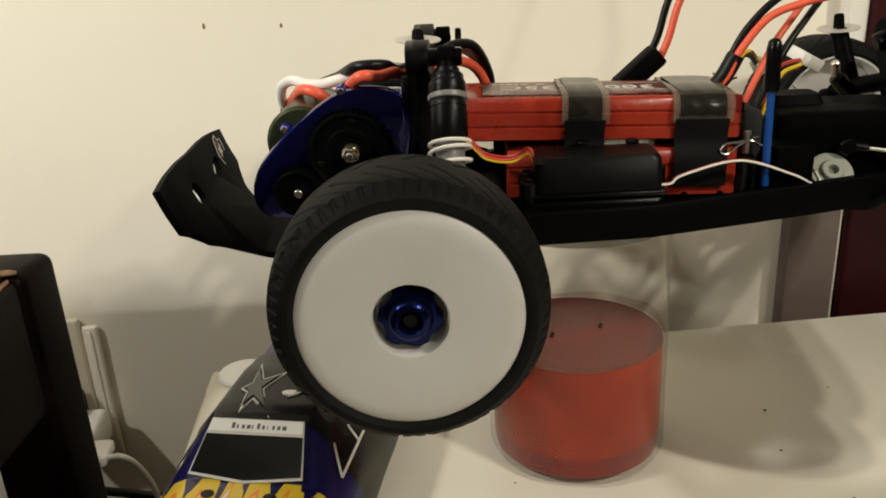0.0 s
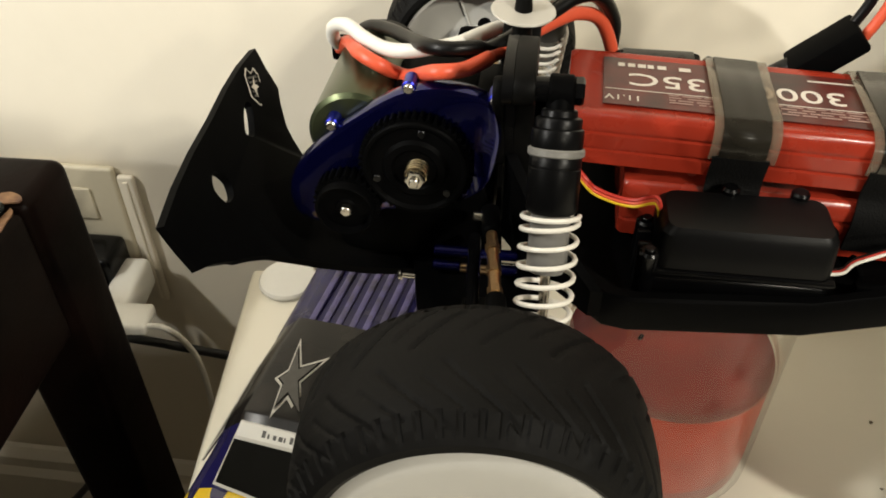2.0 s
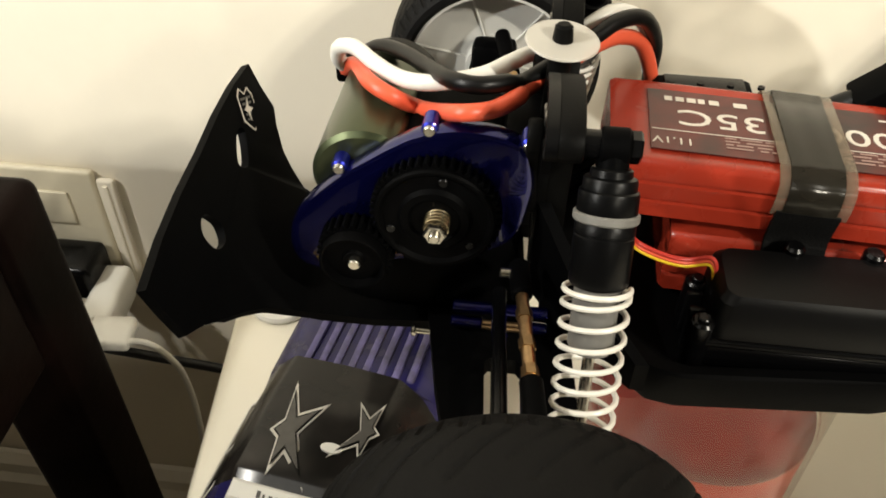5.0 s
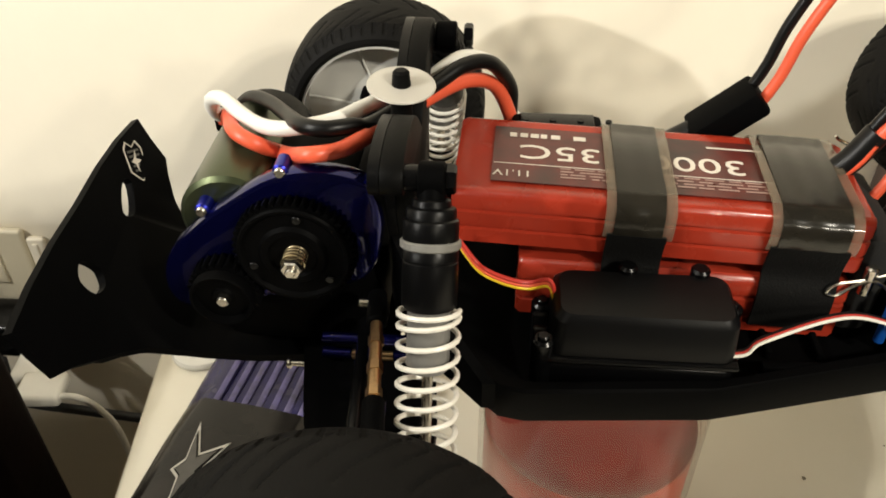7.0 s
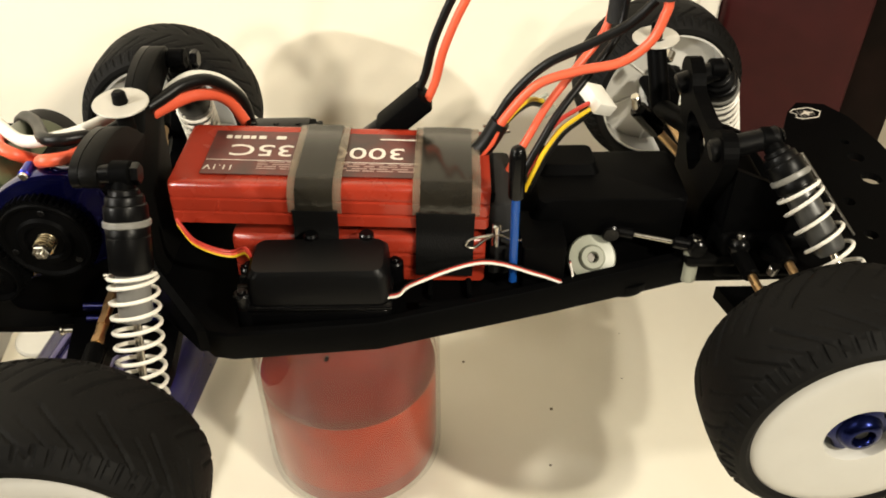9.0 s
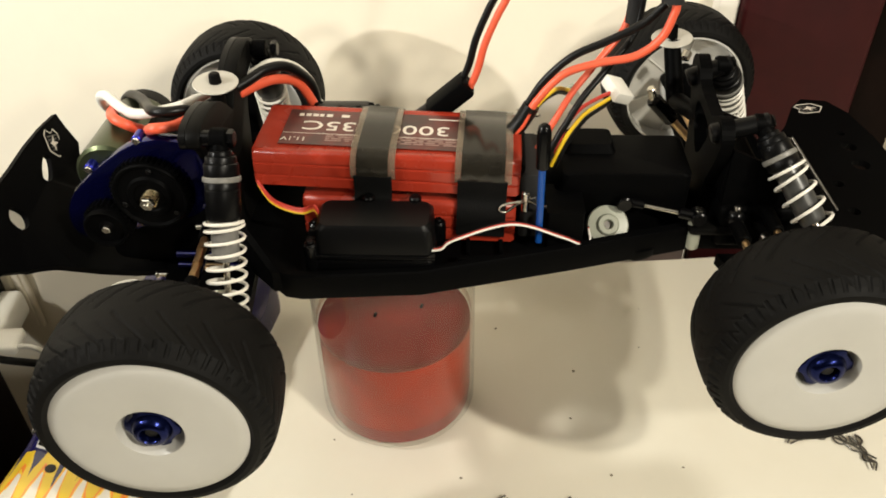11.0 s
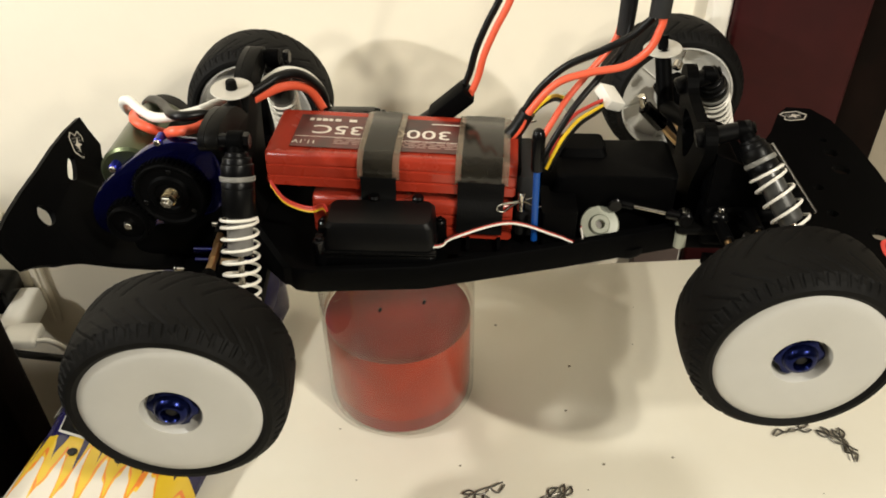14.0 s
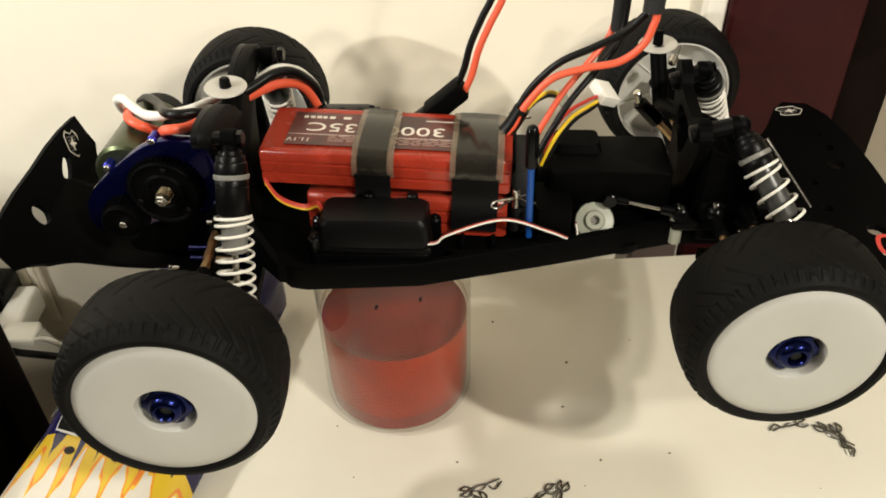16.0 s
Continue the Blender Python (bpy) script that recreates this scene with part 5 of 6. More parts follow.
def smooth_box(u0, u1, v0, v1, z, r=0.004, n=5):
    pts = []
    for cu, cv, a0 in ((u1 - r, v1 - r, 0), (u0 + r, v1 - r, 90), (u0 + r, v0 + r, 180), (u1 - r, v0 + r, 270)):
        for k in range(n):
            a = radians(a0 + 90 * k / (n - 1))
            pts.append((cu + r * math.cos(a), cv + r * math.sin(a), z))
    return pts


receiver_box()


def front_cover():
    bm = bmesh.new()
    add_loft(bm, [smooth_box(0.1530, 0.2200, -0.0100, 0.0300, 0.1495), smooth_box(0.1540, 0.2200, -0.0110, 0.0290, 0.1700), smooth_box(0.1580, 0.2190, -0.0140, 0.0245, 0.1835), smooth_box(0.1610, 0.2170, -0.0135, 0.0215, 0.1848)])
    fc = part("electronics_cover", bm, M_BLACK, car, "matt black electronics cover")
    bm = bmesh.new()
    add_loft(bm, [smooth_box(0.1590, 0.1850, 0.0040, 0.0230, 0.1845, 0.003), smooth_box(0.1610, 0.1830, 0.0060, 0.0215, 0.1890, 0.003)])
    part("raised_pad", bm, M_BLACK, fc)
    bm = bmesh.new()
    add_loft(bm, [smooth_box(0.1500, 0.1680, -0.0300, -0.0050, 0.1495, 0.002), smooth_box(0.1500, 0.1680, -0.0300, -0.0050, 0.1730, 0.002)])
    part("step", bm, M_BLACK, fc)


front_cover()


def steering():
    m = pose(0.1812, -0.0165, 0.1565) @ Matrix.Rotation(math.radians(46), 4, "X")
    bm = bmesh.new()
    add_lathe(bm, [(0.0020, -0.008), (0.0098, -0.008), (0.0103, -0.003), (0.0103, 0.0008), (0.0096, 0.0018), (0.0056, 0.0022), (0.0052, 0.0034), (0.0046, 0.0040), (0.0026, 0.0040), (0.0020, 0.0032)], 44, m, closed=True)
    sv = part("servo_saver", bm, M_NYLONW, car, "milky white nylon servo saver")
    bm = bmesh.new()
    add_rod(bm, m @ Vector((0, 0, 0.0016)), m @ Vector((0, 0, -0.012)), 0.0021, segs=14)
    part("servo_screw", bm, M_DARKSTEEL, sv)
    bm = bmesh.new()
    a, b = Vector((0.1885, -0.0120, 0.1680)), Vector((0.2240, -0.0180, 0.1635))
    add_rod(bm, a, b, 0.0012, segs=12)
    dl = part("drag_link", bm, M_STEEL, car, "thin steel steering link")
    for e, d in ((a, -1), (b, 1)):
        bm = bmesh.new()
        add_rod(bm, e - (b - a).normalized() * 0.010 * (d > 0) , e + (b - a).normalized() * 0.010 * (d < 0), 0.0028, segs=14, bevel=0.0006)
        add_rod(bm, e + Vector((0, -0.004, 0)), e + Vector((0, 0.004, 0)), 0.0040, segs=18, bevel=0.0008)
        part("link_end", bm, M_BLACKGLOSS, dl)
    bm = bmesh.new()
    add_rod(bm, (0.2240, -0.0180, 0.1580), (0.2240, -0.0180, 0.1675), 0.0020, segs=12, bevel=0.0004)
    part("ball_stud", bm, M_STEEL, dl)
    bm = bmesh.new()
    add_rod(bm, (0.2240, -0.0170, 0.1440), (0.2235, -0.0160, 0.1640), 0.0034, segs=18, bevel=0.0008)
    part("bellcrank", bm, M_NYLONW, car, "white nylon bellcrank post")
    bm = bmesh.new()
    add_box(bm, (0.2200, -0.0220, 0.1545), (0.2420, -0.0110, 0.1590), 0.002)
    part("bellcrank_arm", bm, M_GREYPLASTIC, car)


steering()


def front_end():
    m = Matrix(((0, 0, 1, 0), (1, 0, 0, 0), (0, 1, 0, 0), (0, 0, 0, 1)))
    out = [(-0.0175, 0.2010), (-0.0165, 0.2075), (-0.0110, 0.2120), (-0.0040, 0.2110), (0.0040, 0.2065), (0.0300, 0.2085), (0.0370, 0.2145), (0.0450, 0.2180), (0.0515, 0.2150), (0.0525, 0.2080), (0.0450, 0.1960), (0.0370, 0.1760), (0.0350, 0.1500), (-0.0020, 0.1500), (-0.0040, 0.1720), (-0.0130, 0.1900)]
    window = [(0.0050, 0.1990), (0.0290, 0.2010), (0.0300, 0.1900), (0.0180, 0.1780), (0.0080, 0.1880)]
    bm = bmesh.new()
    add_slab(bm, smooth2d(out, 3), 0.2270, 0.2330, m, [smooth2d(window, 3)])
    ft = part("front_shock_tower", bm, M_BLACK, car, "black front shock tower", smooth=False)
    for a, b in (((0.2240, -0.0090, 0.2040), (0.2500, -0.0090, 0.2110)), ((0.2230, 0.0430, 0.2060), (0.2440, 0.0430, 0.2150))):
        bm = bmesh.new()
        add_rod(bm, a, b, 0.0047, 0.0043, 20, 0.0010)
        part("shock_standoff", bm, M_SATIN, ft)
        bm = bmesh.new()
        end = Vector(b) + (Vector(b) - Vector(a)).normalized() * 0.0016
        add_rod(bm, b, end, 0.0030, segs=14, bevel=0.0005)
        part("standoff_screw", bm, M_BLACKGLOSS, ft)
    for dv in (-0.0035, 0.0035):
        bm = bmesh.new()
        add_rod(bm, (0.2330, -0.0090 + dv, 0.2030), (0.2338, -0.0090 + dv, 0.2046), 0.0014, segs=12, bevel=0.0003)
        part("tower_screw", bm, M_DARKSTEEL, ft)
    bm = bmesh.new()
    add_box(bm, (0.2330, -0.0200, 0.1460), (0.2760, 0.0260, 0.1700), 0.004, 3)
    add_box(bm, (0.2330, -0.0150, 0.1680), (0.2460, 0.0220, 0.1960), 0.003, 3)
    for v in (-0.0155, 0.0225):
        add_slab(bm, [(0.2340, 0.1690), (0.2700, 0.1690), (0.2480, 0.1940), (0.2340, 0.2000)], v - 0.0013, v + 0.0013, Matrix(((1, 0, 0, 0), (0, 0, 1, 0), (0, 1, 0, 0), (0, 0, 0, 1))))
    part("front_bulkhead", bm, M_BLACK, car, "black front bulkhead")
    bm = bmesh.new()
    add_rod(bm, (0.2260, 0.0680, 0.1780), (0.2222, 0.0835, 0.2085), 0.0050, 0.0046, 22)
    add_rod(bm, (0.2222, 0.0835, 0.2085), (0.2220, 0.0850, 0.2175), 0.0030, 0.0026, 18, 0.0008)
    add_rod(bm, (0.2320, 0.0300, 0.1900), (0.2260, 0.0690, 0.1800), 0.0048, segs=16)
    po = part("body_post", bm, M_BLACK, ft)
    bm = bmesh.new()
    add_lathe(bm, [(0.0030, -0.0004), (0.0108, -0.0004), (0.0111, 0), (0.0108, 0.0004), (0.0030, 0.0004)], 40, pose(0.2221, 0.0840, 0.2097, 4, -4), closed=True)
    part("washer", bm, M_DISCW, po, "milky clear plastic washer")
    # ball joint and screws low on the near side
    bm = bmesh.new()
    bmesh.ops.create_uvsphere(bm, u_segments=20, v_segments=12, radius=0.0046, matrix=pose(0.2403, -0.0215, 0.1660))
    bj = part("ball_joint", bm, M_BLACKGLOSS, ft, "black glossy ball cup")
    bm = bmesh.new()
    add_rod(bm, (0.2403, -0.0215, 0.1660), (0.2403, -0.0215, 0.1725), 0.0018, segs=12, bevel=0.0005)
    part("joint_screw", bm, M_DARKSTEEL, bj)
    for p in ((0.2448, -0.0225, 0.1540), (0.2525, -0.0305, 0.1590)):
        bm = bmesh.new()
        add_rod(bm, p, (p[0], p[1] - 0.0015, p[2] + 0.0045), 0.0022, segs=14, bevel=0.0005)
        part("arm_screw", bm, M_DARKSTEEL, ft)
    # front arms, steering knuckles and links
    for s, hub_u, hub_v in ((-1, 0.2590, -0.0780), (1, 0.2480, 0.1380)):
        def at(f, du):
            v0 = -0.020 if s < 0 else 0.028
            return (0.256 + (hub_u - 0.256) * f + du, v0 + (hub_v - v0) * f)
        bm = bmesh.new()
        add_slab(bm, [at(0, -0.020), at(0, 0.020), at(0.55, 0.016), at(1, 0.012), at(1, -0.010), at(0.55, -0.012)], 0.1360, 0.1425, None, [[at(0.2, -0.008), at(0.2, 0.008), at(0.6, 0.007), at(0.6, -0.005)]])
        arm = part("front_arm", bm, M_BLACK, car, "black front suspension arm", smooth=False)
        bm = bmesh.new()
        add_box(bm, (hub_u - 0.008, hub_v - 0.007, 0.138), (hub_u + 0.008, hub_v + 0.007, 0.166), 0.003)
        part("steering_knuckle", bm, M_BLACK, arm)
        for du, z0, z1, nm in ((-0.016, 0.1640, 0.1590, "tie_rod"), (-0.002, 0.1700, 0.1660, "camber_link")):
            a, b = Vector((*at(0.04, du), z0)), Vector((*at(1.0, du * 0.8), z1))
            bm = bmesh.new()
            add_rod(bm, a.lerp(b, 0.14), a.lerp(b, 0.86), 0.0018, segs=12)
            tl = part(nm, bm, M_BRASS, arm, "brassy threaded link")
            for f0, f1 in ((0.0, 0.26), (0.74, 1.0)):
                bm = bmesh.new()
                add_rod(bm, a.lerp(b, f0), a.lerp(b, f1), 0.0034, segs=14, bevel=0.0006)
                part("link_end", bm, M_BLACK, arm)
    # far side steering link with its ball stud, in front of the open wheel
    bm = bmesh.new()
    a, b = Vector((0.2380, 0.0590, 0.1575)), Vector((0.2098, 0.0530, 0.1890))
    add_rod(bm, a, a.lerp(b, 0.62), 0.0021, segs=12)
    k = part("far_tie_rod", bm, M_BRASS, car, "brassy tie rod")
    bm = bmesh.new()
    add_rod(bm, a.lerp(b, 0.55), b, 0.0042, segs=16, bevel=0.001)
    part("link_end", bm, M_BLACKGLOSS, k)
    bm = bmesh.new()
    add_rod(bm, b, b + Vector((-0.0025, -0.003, 0.0080)), 0.0022, segs=12, bevel=0.0006)
    part("ball_stud", bm, M_STEEL, k)
    bm = bmesh.new()
    add_rod(bm, (0.2395, 0.1165, 0.1815), (0.2420, 0.1205, 0.1850), 0.0030, segs=14, bevel=0.0008)
    part("axle_screw", bm, M_STEEL, k)


front_end()


def front_bumper():
    half = [(0.0, 0.338), (0.030, 0.3375), (0.060, 0.335), (0.086, 0.330), (0.100, 0.322), (0.102, 0.308), (0.092, 0.300), (0.070, 0.290), (0.048, 0.276), (0.030, 0.258), (0.022, 0.250)]
    out = [(u, v) for v, u in half] + [(u, -v) for v, u in reversed(half[1:])]
    holes = [ring2d(0.318, s * v, r, 14) for s in (-1, 1) for v, r in ((0.062, 0.0022), (0.048, 0.0040), (0.030, 0.0048))] + [ring2d(0.300, 0.012, 0.003, 12), ring2d(0.300, -0.012, 0.003, 12)]
    bm = bmesh.new()
    add_slab(bm, out, 0.1600, 0.1635, None, holes)
    fb = part("front_bumper", bm, M_BLACK, car, "broad black front bumper plate with holes", smooth=False)
    logo(fb, pose(0.3092, 0.0903, 0.1635, 0, 0, 12))
    bm = bmesh.new()
    add_slab(bm, smooth2d([(-0.008, -0.006), (0.008, -0.006), (0.008, 0.006), (-0.008, 0.006)], 4), 0.0001, 0.0004, pose(0.3200, -0.0424, 0.1635, 0, 0, 80) @ Matrix.Diagonal((0.85, 0.85, 1, 1)), [smooth2d([(-0.006, -0.004), (0.006, -0.004), (0.006, 0.004), (-0.006, 0.004)], 4)])
    part("red_mark", bm, M_REDLOGO, fb, "red printed mark", smooth=False)
    bm = bmesh.new()
    add_rod(bm, (0.2628, -0.0050, 0.2000), (0.2877, -0.0191, 0.1690), 0.0009, segs=10)
    part("brace_rod", bm, M_DARKSTEEL, fb, "thin dull metal brace rod")


front_bumper()


# ---- batteries ----
def battery_case(name, base, length, height, label, start=0.0, group="battery packs"):
    """A ribbed red hard case; base is the middle of its lower face's rear end, x runs along it."""
    t = thing(name, label, "battery", CAR @ base, group)
    w = 0.0235
    prof = [(w - 0.003, 0.0), (w, 0.0012), (w, height * 0.30), (w - 0.0009, height * 0.32), (w - 0.0009, height * 0.36), (w, height * 0.38), (w, height * 0.62), (w - 0.0009, height * 0.64), (w - 0.0009, height * 0.68), (w - 0.0002, height * 0.70),
            (w - 0.0006, height * 0.90), (w - 0.0014, height * 0.97), (w - 0.0028, height), (w - 0.0040, height - 0.0003)]
    ring = [(v, z) for v, z in prof] + [(-v, z) for v, z in reversed(prof)]
    bm = bmesh.new()
    e = 0.0016
    secs = [[(x, v * k, z * k + (1 - k) * height / 2) for v, z in ring] for x, k in ((start, 0.95), (start + e, 1.0), (length - e, 1.0), (length, 0.95))]
    add_loft(bm, secs)
    part("case", bm, M_RED, t, "glossy red ribbed case")
    bm = bmesh.new()
    add_box(bm, (length - 0.0006, -w + 0.004, 0.003), (length + 0.0022, w - 0.006, height - 0.004), 0.0012, 2)
    part("end_cap", bm, M_BLACK, t, "black end where the wires leave")
    return t, w, height


BASE_UP = pose(0.0140, 0.0048, 0.1790, 0, 1.6, -1.5)
top_pack, BW, BH = battery_case("battery_pack", BASE_UP, 0.1235, 0.0200, "red hard-case battery pack with a dark label, strapped down", -0.0030)
low_pack, _, _ = battery_case("battery_pack", pose(0.0330, 0.0020, 0.1520, 0, 1.0, -1.5), 0.1030, 0.0225, "red hard-case battery pack under another one")


def battery_label():
    z = BH + 0.0001
    bm = bmesh.new()
    add_box(bm, (0.0085, -0.0165, z), (0.1120, 0.0160, z + 0.0003))
    lab = part("label", bm, M_LABEL, top_pack, "dark printed label", smooth=False)
    z += 0.0004
    flip = pose(0, 0, 0, 0, 0, 180)
    lettering("lettering", "35C", 0.0118, M_PRINT, lab, pose(0.0300, 0.0015, z) @ flip @ Matrix.Diagonal((1.35, 1, 1, 1)))
    lettering("lettering", "3000", 0.0118, M_PRINT, lab, pose(0.0735, 0.0010, z) @ flip @ Matrix.Diagonal((1.35, 1, 1, 1)))
    lettering("lettering", "11.1V", 0.0044, M_PRINT, lab, pose(0.0150, -0.0118, z) @ flip @ Matrix.Diagonal((1.2, 1, 1, 1)))
    bm = bmesh.new()
    for k, w in enumerate((2.0, 2.2, 2.4, 1.8, 2.6)):
        x = 0.0135 + k * 0.0034
        add_box(bm, (x, 0.0098, z), (x + w * 0.00115, 0.0122, z + 0.0001))
    part("brand_bar", bm, M_PRINT, lab, smooth=False)
    rng = random.Random(2)
    for row in range(4):
        bm = bmesh.new()
        x = 0.030
        while x < 0.100:
            w = rng.uniform(0.002, 0.008)
            add_box(bm, (x, -0.0128 + row * 0.0016, z), (x + w, -0.0121 + row * 0.0016, z + 0.0001))
            x += w + rng.uniform(0.0008, 0.002)
        part("text_line", bm, M_PRINTDIM, lab, smooth=False)
    bm = bmesh.new()
    add_box(bm, (0.0090, -0.0067, z), (0.110, -0.0064, z + 0.0001))
    add_box(bm, (0.078, 0.0112, z), (0.104, 0.0120, z + 0.0001))
    add_box(bm, (0.0345, 0.0098, z), (0.0385, 0.0122, z + 0.0001))
    part("rule", bm, M_PRINT, lab, smooth=False)


battery_label()


def strap(x0, x1):
    """A hook strap round both packs, with smoky tape over its upper part."""
    def band(name, pts, a, b, thick, material, label="", cols=1, ripple=0.0):
        bm = bmesh.new()
        n = len(pts)
        nor = []
        for k in range(n):
            d = Vector((pts[min(k + 1, n - 1)][0] - pts[max(k - 1, 0)][0], pts[min(k + 1, n - 1)][1] - pts[max(k - 1, 0)][1])).normalized()
            nor.append(Vector((d.y, -d.x)))
        secs = []
        for k in range(n):
            q = (pts[k][0] + nor[k].x * thick, pts[k][1] + nor[k].y * thick)
            row = []
            for j in range(cols + 1):
                x = b + (a - b) * j / cols
                lift = ripple * (1 + math.sin(2 * math.pi * x / 0.011 + k * 0.35) * math.sin(2 * math.pi * x / 0.027 + k * 0.2))
                row.append((x, q[0] + nor[k].x * lift * math.copysign(1, thick), q[1] + nor[k].y * lift * math.copysign(1, thick)))
            secs.append([(a, *pts[k]), (b, *pts[k])] + row)
        add_loft(bm, secs)
        return part(name, bm, material, top_pack, label)

    w = BW
    side = [(-w - 0.0035, -0.0200), (-w - 0.0032, -0.0080), (-w - 0.0006, 0.0000), (-w - 0.0014, BH * 0.44), (-w - 0.0018, BH * 0.66), (-w - 0.0002, BH * 0.92), (-w + 0.0050, BH + 0.0013)]
    side = [(p.x, p.y) for p in (Vector((a.x, a.y)) for a in glide([(*p, 0) for p in side], 4))]
    over = [(-w + 0.0050, BH + 0.0013), (0.0, BH + 0.0014), (w - 0.0034, BH + 0.0012), (w - 0.0006, BH * 0.95), (w + 0.0004, BH * 0.52), (w + 0.0006, -0.018)]
    band("strap", side[:14], x0 + 0.0008, x1 - 0.0008, -0.0010, M_STRAP, "black hook-and-loop strap")
    band("strap_tape", side[11:] + over[1:], x0 + 0.0024, x1 - 0.0024, -0.0007, M_TAPE, "smoky clear tape over the strap", 20, 0.00013)
    for a, b in ((x0 - 0.0006, x0 + 0.0024), (x1 - 0.0024, x1 + 0.0010)):
        band("tape_edge", side[12:] + over[1:], a, b, -0.0004, M_TAPEEDGE, "clear tape edge")


strap(0.0445, 0.0640)
strap(0.0935, 0.1185)


# ---- wiring ----
# motor leads: they leave the motor's far end, loop over it and run to the speed controller behind the battery
wire("motor_lead", [(-0.0745, 0.0480, 0.1780), (-0.0771, 0.0400, 0.1865), (-0.0789, 0.0340, 0.1933), (-0.0768, 0.0280, 0.2013), (-0.0702, 0.0220, 0.2050), (-0.0619, 0.0140, 0.2042), (-0.0534, 0.0060, 0.2048), (-0.0445, 0.0000, 0.2073), (-0.0357, -0.0010, 0.2093), (-0.0267, 0.0040, 0.2094), (-0.0197, 0.0120, 0.2094), (-0.0142, 0.0200, 0.2083), (-0.0049, 0.0280, 0.2078), (0.0049, 0.0340, 0.2134), (0.0120, 0.0390, 0.2152), (0.0209, 0.0470, 0.2091), (0.0270, 0.0530, 0.1977), (0.0283, 0.0560, 0.1859), (0.0340, 0.0570, 0.1780)],
     0.0026, M_WIREW, car, "white silicone motor wire")
wire("motor_lead", [(-0.0700, 0.0490, 0.1830), (-0.0713, 0.0420, 0.1913), (-0.0645, 0.0360, 0.1983), (-0.0545, 0.0240, 0.2031), (-0.0446, 0.0080, 0.2079), (-0.0355, -0.0080, 0.2137), (-0.0278, -0.0120, 0.2150), (-0.0201, -0.0080, 0.2140), (-0.0143, -0.0000, 0.2108), (0.0033, 0.0180, 0.2154), (0.0122, 0.0270, 0.2179), (0.0211, 0.0360, 0.2145), (0.0280, 0.0500, 0.1985), (0.0291, 0.0560, 0.1814), (0.0321, 0.0570, 0.1654)],
     0.0026, M_WIREK, car, "black silicone motor wire")
wire("motor_lead", [(-0.0790, 0.0400, 0.1860), (-0.0722, 0.0300, 0.1944), (-0.0626, 0.0060, 0.2027), (-0.0545, -0.0000, 0.2018), (-0.0456, 0.0030, 0.1961), (-0.0325, -0.0200, 0.2107), (-0.0230, -0.0170, 0.2107), (-0.0164, -0.0100, 0.2111), (-0.0142, -0.0020, 0.2092), (0.0056, 0.0260, 0.2094), (0.0152, 0.0360, 0.2080), (0.0229, 0.0440, 0.2012), (0.0289, 0.0480, 0.1862), (0.0319, 0.0490, 0.1702)],
     0.0026, M_WIREO, car, "orange-red silicone motor wire")


def speed_controller():
    bm = bmesh.new()
    add_box(bm, (0.0290, 0.0330, 0.1500), (0.0620, 0.0480, 0.1895), 0.002, 2)
    sc = part("speed_controller", bm, M_BLACK, car, "black speed controller behind the battery")
    bm = bmesh.new()
    add_box(bm, (0.0320, 0.0350, 0.1895), (0.0590, 0.0460, 0.1905), 0.0015, 2)
    for k in range(4):
        add_rod(bm, (0.034 + k * 0.010, 0.0405, 0.1900), (0.034 + k * 0.010, 0.0405, 0.1910), 0.0012, segs=10)
    part("fan", bm, M_BLACKGLOSS, sc)


speed_controller()


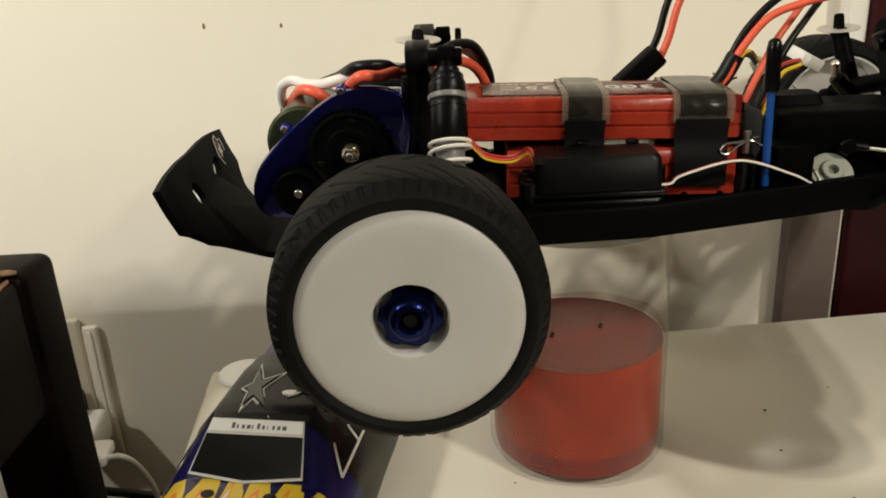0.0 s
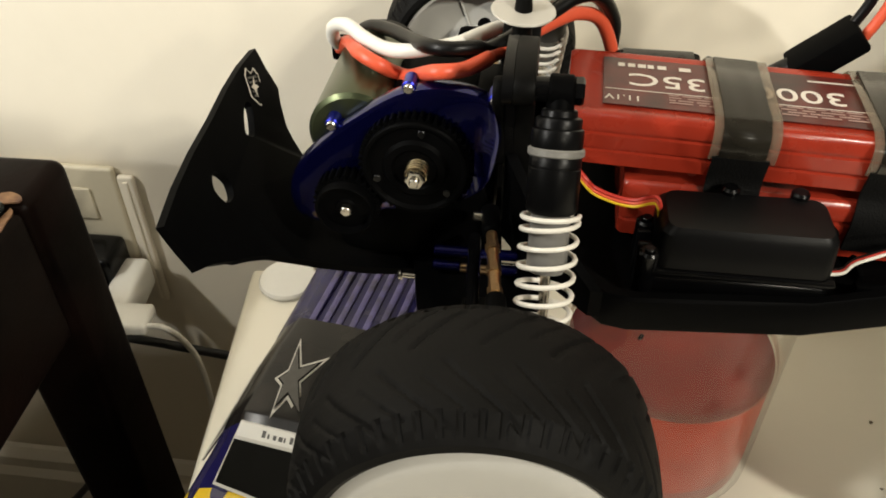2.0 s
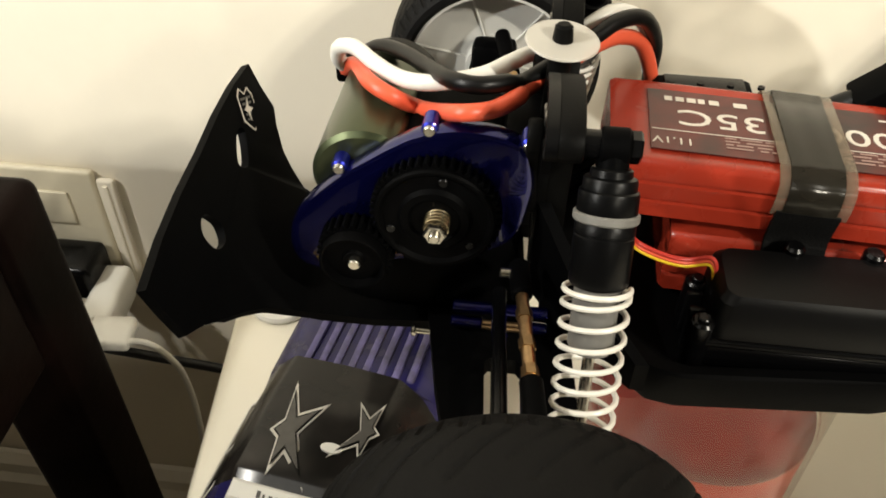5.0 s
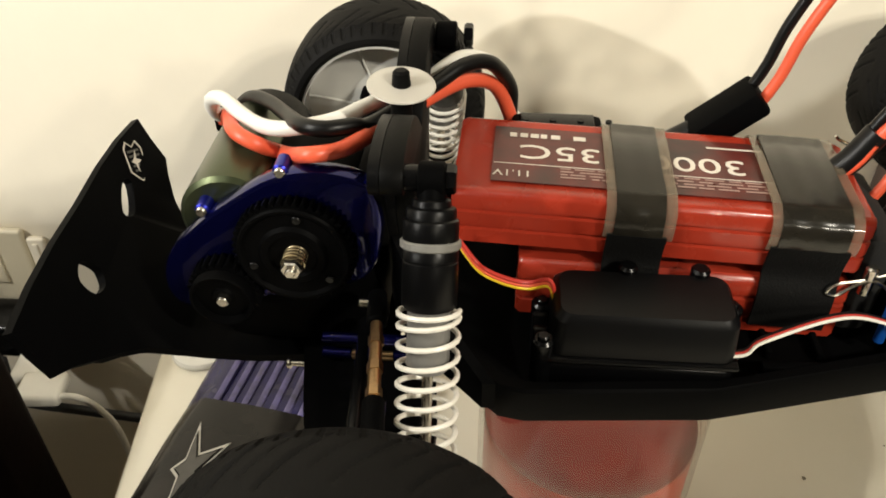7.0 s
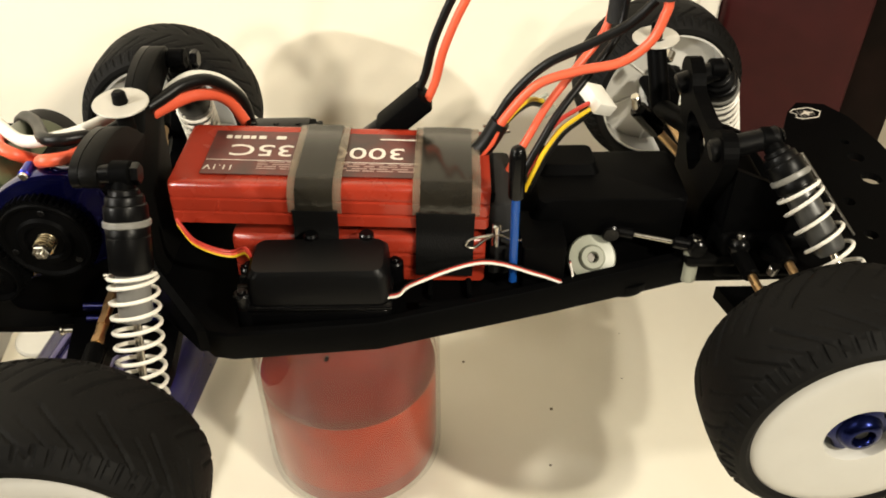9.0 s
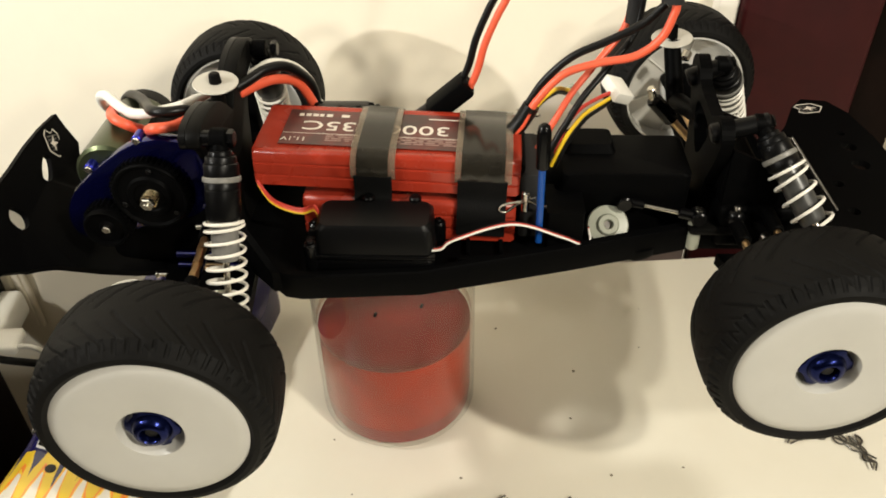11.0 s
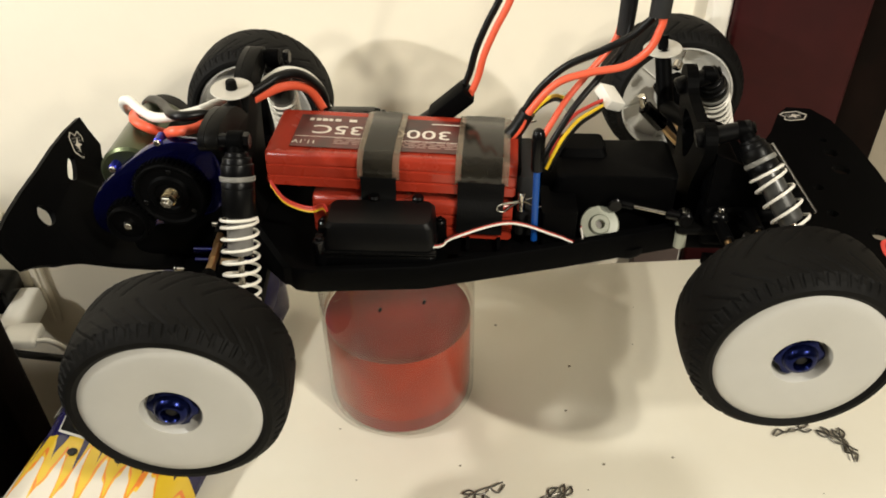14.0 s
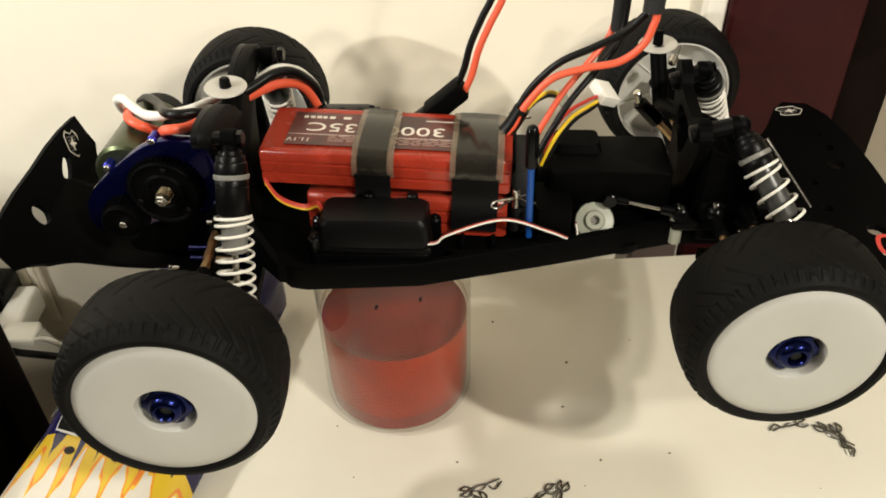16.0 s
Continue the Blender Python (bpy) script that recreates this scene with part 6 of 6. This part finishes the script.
def power_leads():
    t = thing("power_lead", "orange and black battery lead with a black connector", "cable", CAR)
    bm = bmesh.new()
    add_box(bm, (-0.0075, -0.0050, 0), (0.0075, 0.0050, 0.0260), 0.0016, 2, frame_to((0.0925, 0.0330, 0.1910), (0.1130, 0.0330, 0.2090)))
    part("connector", bm, M_BLACK, t, "black heat-shrunk connector")
    bm = bmesh.new()
    add_rod(bm, (0.0860, 0.036, 0.1850), (0.0940, 0.0335, 0.1925), 0.0052, 0.0050, 18, 0.001)
    part("heat_shrink", bm, M_WIREK, t)
    up = [(0.1095, 0.0335, 0.2050), (0.1140, 0.0335, 0.2160), (0.1175, 0.0335, 0.2300), (0.1230, 0.0335, 0.2440), (0.1295, 0.0335, 0.2580), (0.139, 0.033, 0.2850), (0.156, 0.030, 0.3060), (0.178, 0.024, 0.3080), (0.196, 0.016, 0.2930)]
    wire("positive_wire", [(x + 0.0022, y - 0.0022, z - 0.0008) for x, y, z in up] + [(0.2030, 0.0100, 0.2700), (0.2030, 0.0080, 0.2560)], 0.0019, M_WIREO, t, "orange-red silicone wire")
    wire("negative_wire", [(x - 0.0020, y + 0.0016, z + 0.0008) for x, y, z in up] + [(0.2005, 0.0130, 0.2700), (0.1990, 0.0110, 0.2580)], 0.0019, M_WIREK, t, "black silicone wire")
    bm = bmesh.new()
    add_tube(bm, glide([(0.1965, 0.014, 0.2890), (0.2015, 0.0115, 0.2730), (0.2015, 0.0100, 0.2590)], 6), 0.0050, 14)
    part("sleeve", bm, M_SLEEVE, t, "black cloth sleeve")
    # down to the front end of the upper pack
    wire("positive_wire", [(0.2030, 0.0080, 0.2560), (0.1985, 0.0070, 0.2440), (0.1880, 0.0070, 0.2350), (0.1720, 0.0080, 0.2310), (0.1560, 0.0080, 0.2250), (0.1440, 0.0070, 0.2110), (0.1385, 0.0060, 0.2000), (0.1330, 0.0060, 0.1930)], 0.0019, M_WIREO, t, "orange-red silicone wire")
    wire("negative_wire", [(0.1990, 0.0110, 0.2580), (0.1900, 0.0105, 0.2490), (0.1760, 0.0105, 0.2410), (0.1600, 0.0105, 0.2330), (0.1480, 0.0105, 0.2210), (0.1410, 0.0100, 0.2090), (0.1370, 0.0090, 0.1990), (0.1320, 0.0090, 0.1930)], 0.0019, M_WIREK, t, "black silicone wire")
    bm = bmesh.new()
    add_tube(bm, glide([(0.1310, 0.0082, 0.1915), (0.1370, 0.0084, 0.1985), (0.1425, 0.0090, 0.2085)], 5), 0.0042, 14)
    part("heat_shrink", bm, M_WIREK, t)
    t2 = thing("balance_lead", "second battery lead with thin balance wires and white plugs", "cable", CAR)
    low = [(0.1330, -0.0020, 0.1720), (0.1480, 0.0010, 0.1830), (0.1570, 0.0050, 0.1980), (0.1660, 0.0110, 0.2120), (0.1780, 0.0200, 0.2240), (0.1900, 0.0300, 0.2360), (0.1930, 0.0340, 0.2520), (0.1930, 0.0340, 0.2750)]
    wire("negative_wire", [(x, y - 0.002, z) for x, y, z in low], 0.0017, M_WIREK, t2, "black silicone wire")
    wire("positive_wire", [(x - 0.004, y + 0.003, z + 0.001) for x, y, z in low], 0.0017, M_WIREO, t2, "orange-red silicone wire")
    bm = bmesh.new()
    add_tube(bm, glide([(0.1900, 0.0330, 0.2400), (0.1905, 0.0345, 0.2560), (0.1900, 0.0345, 0.2900), (0.1880, 0.0300, 0.3020)], 6), 0.0040, 14)
    part("sleeve", bm, M_SLEEVE, t2, "black cloth sleeve")
    wire("balance_wire", [(0.1530, 0.0000, 0.1800), (0.1565, 0.0020, 0.1880), (0.1620, 0.0100, 0.1937), (0.1695, 0.0200, 0.1976), (0.1780, 0.0290, 0.1985), (0.1855, 0.0370, 0.1985)], 0.0010, M_WIREY, t2, "thin yellow wire", 8)
    wire("balance_wire", [(0.1545, 0.0000, 0.1790), (0.1580, 0.0020, 0.1862), (0.1635, 0.0100, 0.1918), (0.1710, 0.0200, 0.1957), (0.1795, 0.0290, 0.1968), (0.1862, 0.0370, 0.1975)], 0.0010, M_WIREK, t2, "thin black wire", 8)
    wire("balance_wire", [(0.1550, 0.0030, 0.1850), (0.1600, 0.0120, 0.1955), (0.1680, 0.0220, 0.2000), (0.1775, 0.0310, 0.2010), (0.1850, 0.0385, 0.2005)], 0.0010, M_WIRESLIM, t2, "thin red wire", 8)
    bm = bmesh.new()
    add_box(bm, (-0.0055, -0.0075, -0.0030), (0.0055, 0.0075, 0.0030), 0.0006, 2, pose(0.1882, 0.0410, 0.2005, 18, 24, 30))
    part("plug", bm, M_WHITEPL, t2, "small white plug")
    bm = bmesh.new()
    for k in range(3):
        add_box(bm, (-0.0015, -0.0046 + k * 0.0034, -0.0032), (0.0050, -0.0026 + k * 0.0034, 0.0030), 0.0004, 1, pose(0.1646, 0.0400, 0.2000, 0, 60, 10))
    part("plug", bm, M_NYLONW, t2, "small open white plug")
    wire("balance_wire", [(0.1390, 0.0060, 0.2000), (0.1470, 0.0140, 0.2080), (0.1560, 0.0290, 0.2070), (0.1635, 0.0390, 0.2010)], 0.0011, M_WIREY, t2, "thin yellow wire", 8)
    wire("balance_wire", [(0.1390, 0.0070, 0.1985), (0.1470, 0.0150, 0.2065), (0.1560, 0.0290, 0.2050), (0.1632, 0.0395, 0.1990)], 0.0012, M_WIREK, t2, "thin black wire", 8)


power_leads()


def antenna_stub():
    bm = bmesh.new()
    add_rod(bm, (0.1468, -0.0294, 0.1560), (0.1462, -0.0292, 0.2000), 0.0017, 0.0017, 12)
    st = part("antenna_tube", bm, M_BLUETIE, car, "blue plastic antenna tube with a black cap")
    bm = bmesh.new()
    add_lathe(bm, [(0, 0), (0.0030, 0), (0.0032, 0.001), (0.0032, 0.018), (0.0026, 0.021), (0.0012, 0.0222), (0, 0.0224)], 18, frame_to((0.1463, -0.0292, 0.1980), (0.1460, -0.0290, 0.2180)))
    part("cap", bm, M_BLACKGLOSS, st, "black rubber cap")
    c = body_clip_on_car()
    return st


def body_clip_on_car():
    bm = bmesh.new()
    line = [(0.150, -0.026, 0.1740), (0.146, -0.0245, 0.1730), (0.141, -0.024, 0.1755), (0.136, -0.0240, 0.1735), (0.131, -0.0250, 0.1700), (0.1275, -0.0255, 0.1715), (0.130, -0.0250, 0.1745), (0.137, -0.0235, 0.1750), (0.145, -0.0220, 0.1765)]
    add_tube(bm, glide(line, 5), 0.0006, 8)
    cl = part("retaining_clip", bm, M_STEEL, car, "shiny bent wire clip")
    bm = bmesh.new()
    add_rod(bm, (0.1400, -0.0225, 0.1690), (0.1400, -0.0225, 0.1800), 0.0020, segs=12, bevel=0.0006)
    part("strap_post", bm, M_STEEL, cl)
    bm = bmesh.new()
    line = [(0.148, 0.022, 0.1960), (0.144, 0.0225, 0.1950), (0.139, 0.0235, 0.1965), (0.1365, 0.023, 0.1985)]
    add_tube(bm, glide(line, 5), 0.0006, 8)
    part("retaining_clip", bm, M_STEEL, car, "shiny bent wire clip")
    bm = bmesh.new()
    add_box(bm, (0.1365, -0.0200, 0.1500), (0.1480, 0.0200, 0.1880), 0.003, 2)
    part("foam_block", bm, M_SLEEVE, car, "black foam block")
    return cl


antenna_stub()
# thin leads by the receiver box
for k, (dz, mm) in enumerate(((0.0, M_WIREO), (0.0012, M_WIRESLIM), (-0.0011, M_WIREY))):
    wire("servo_lead", [(0.0130, -0.0220, 0.1830 + dz), (0.0188, -0.0280, 0.1789 + dz), (0.0225, -0.0280, 0.1751 + dz), (0.0292, -0.0300, 0.1736 + dz), (0.0355, -0.0320, 0.1741 + dz), (0.0417, -0.0350, 0.1780 + dz), (0.0440, -0.0360, 0.1720 + dz)], 0.0007, mm, car, "thin flat servo lead", 8)
for k, mm in enumerate((M_WIREW, M_WIRESLIM, M_WIREK)):
    d = 0.0010 * k
    wire("servo_lead", [(0.0960, -0.0480 + d, 0.1640), (0.1010, -0.0465 + d, 0.1640), (0.1071, -0.0430 + d, 0.1665), (0.1335, -0.0340 + d, 0.1692), (0.1565, -0.0335 + d, 0.1620), (0.1680, -0.0320 + d, 0.1560), (0.1715, -0.0290 + d, 0.1565), (0.1710, -0.0240 + d, 0.1600)], 0.00052, mm, car, "thin flat servo lead", 8)
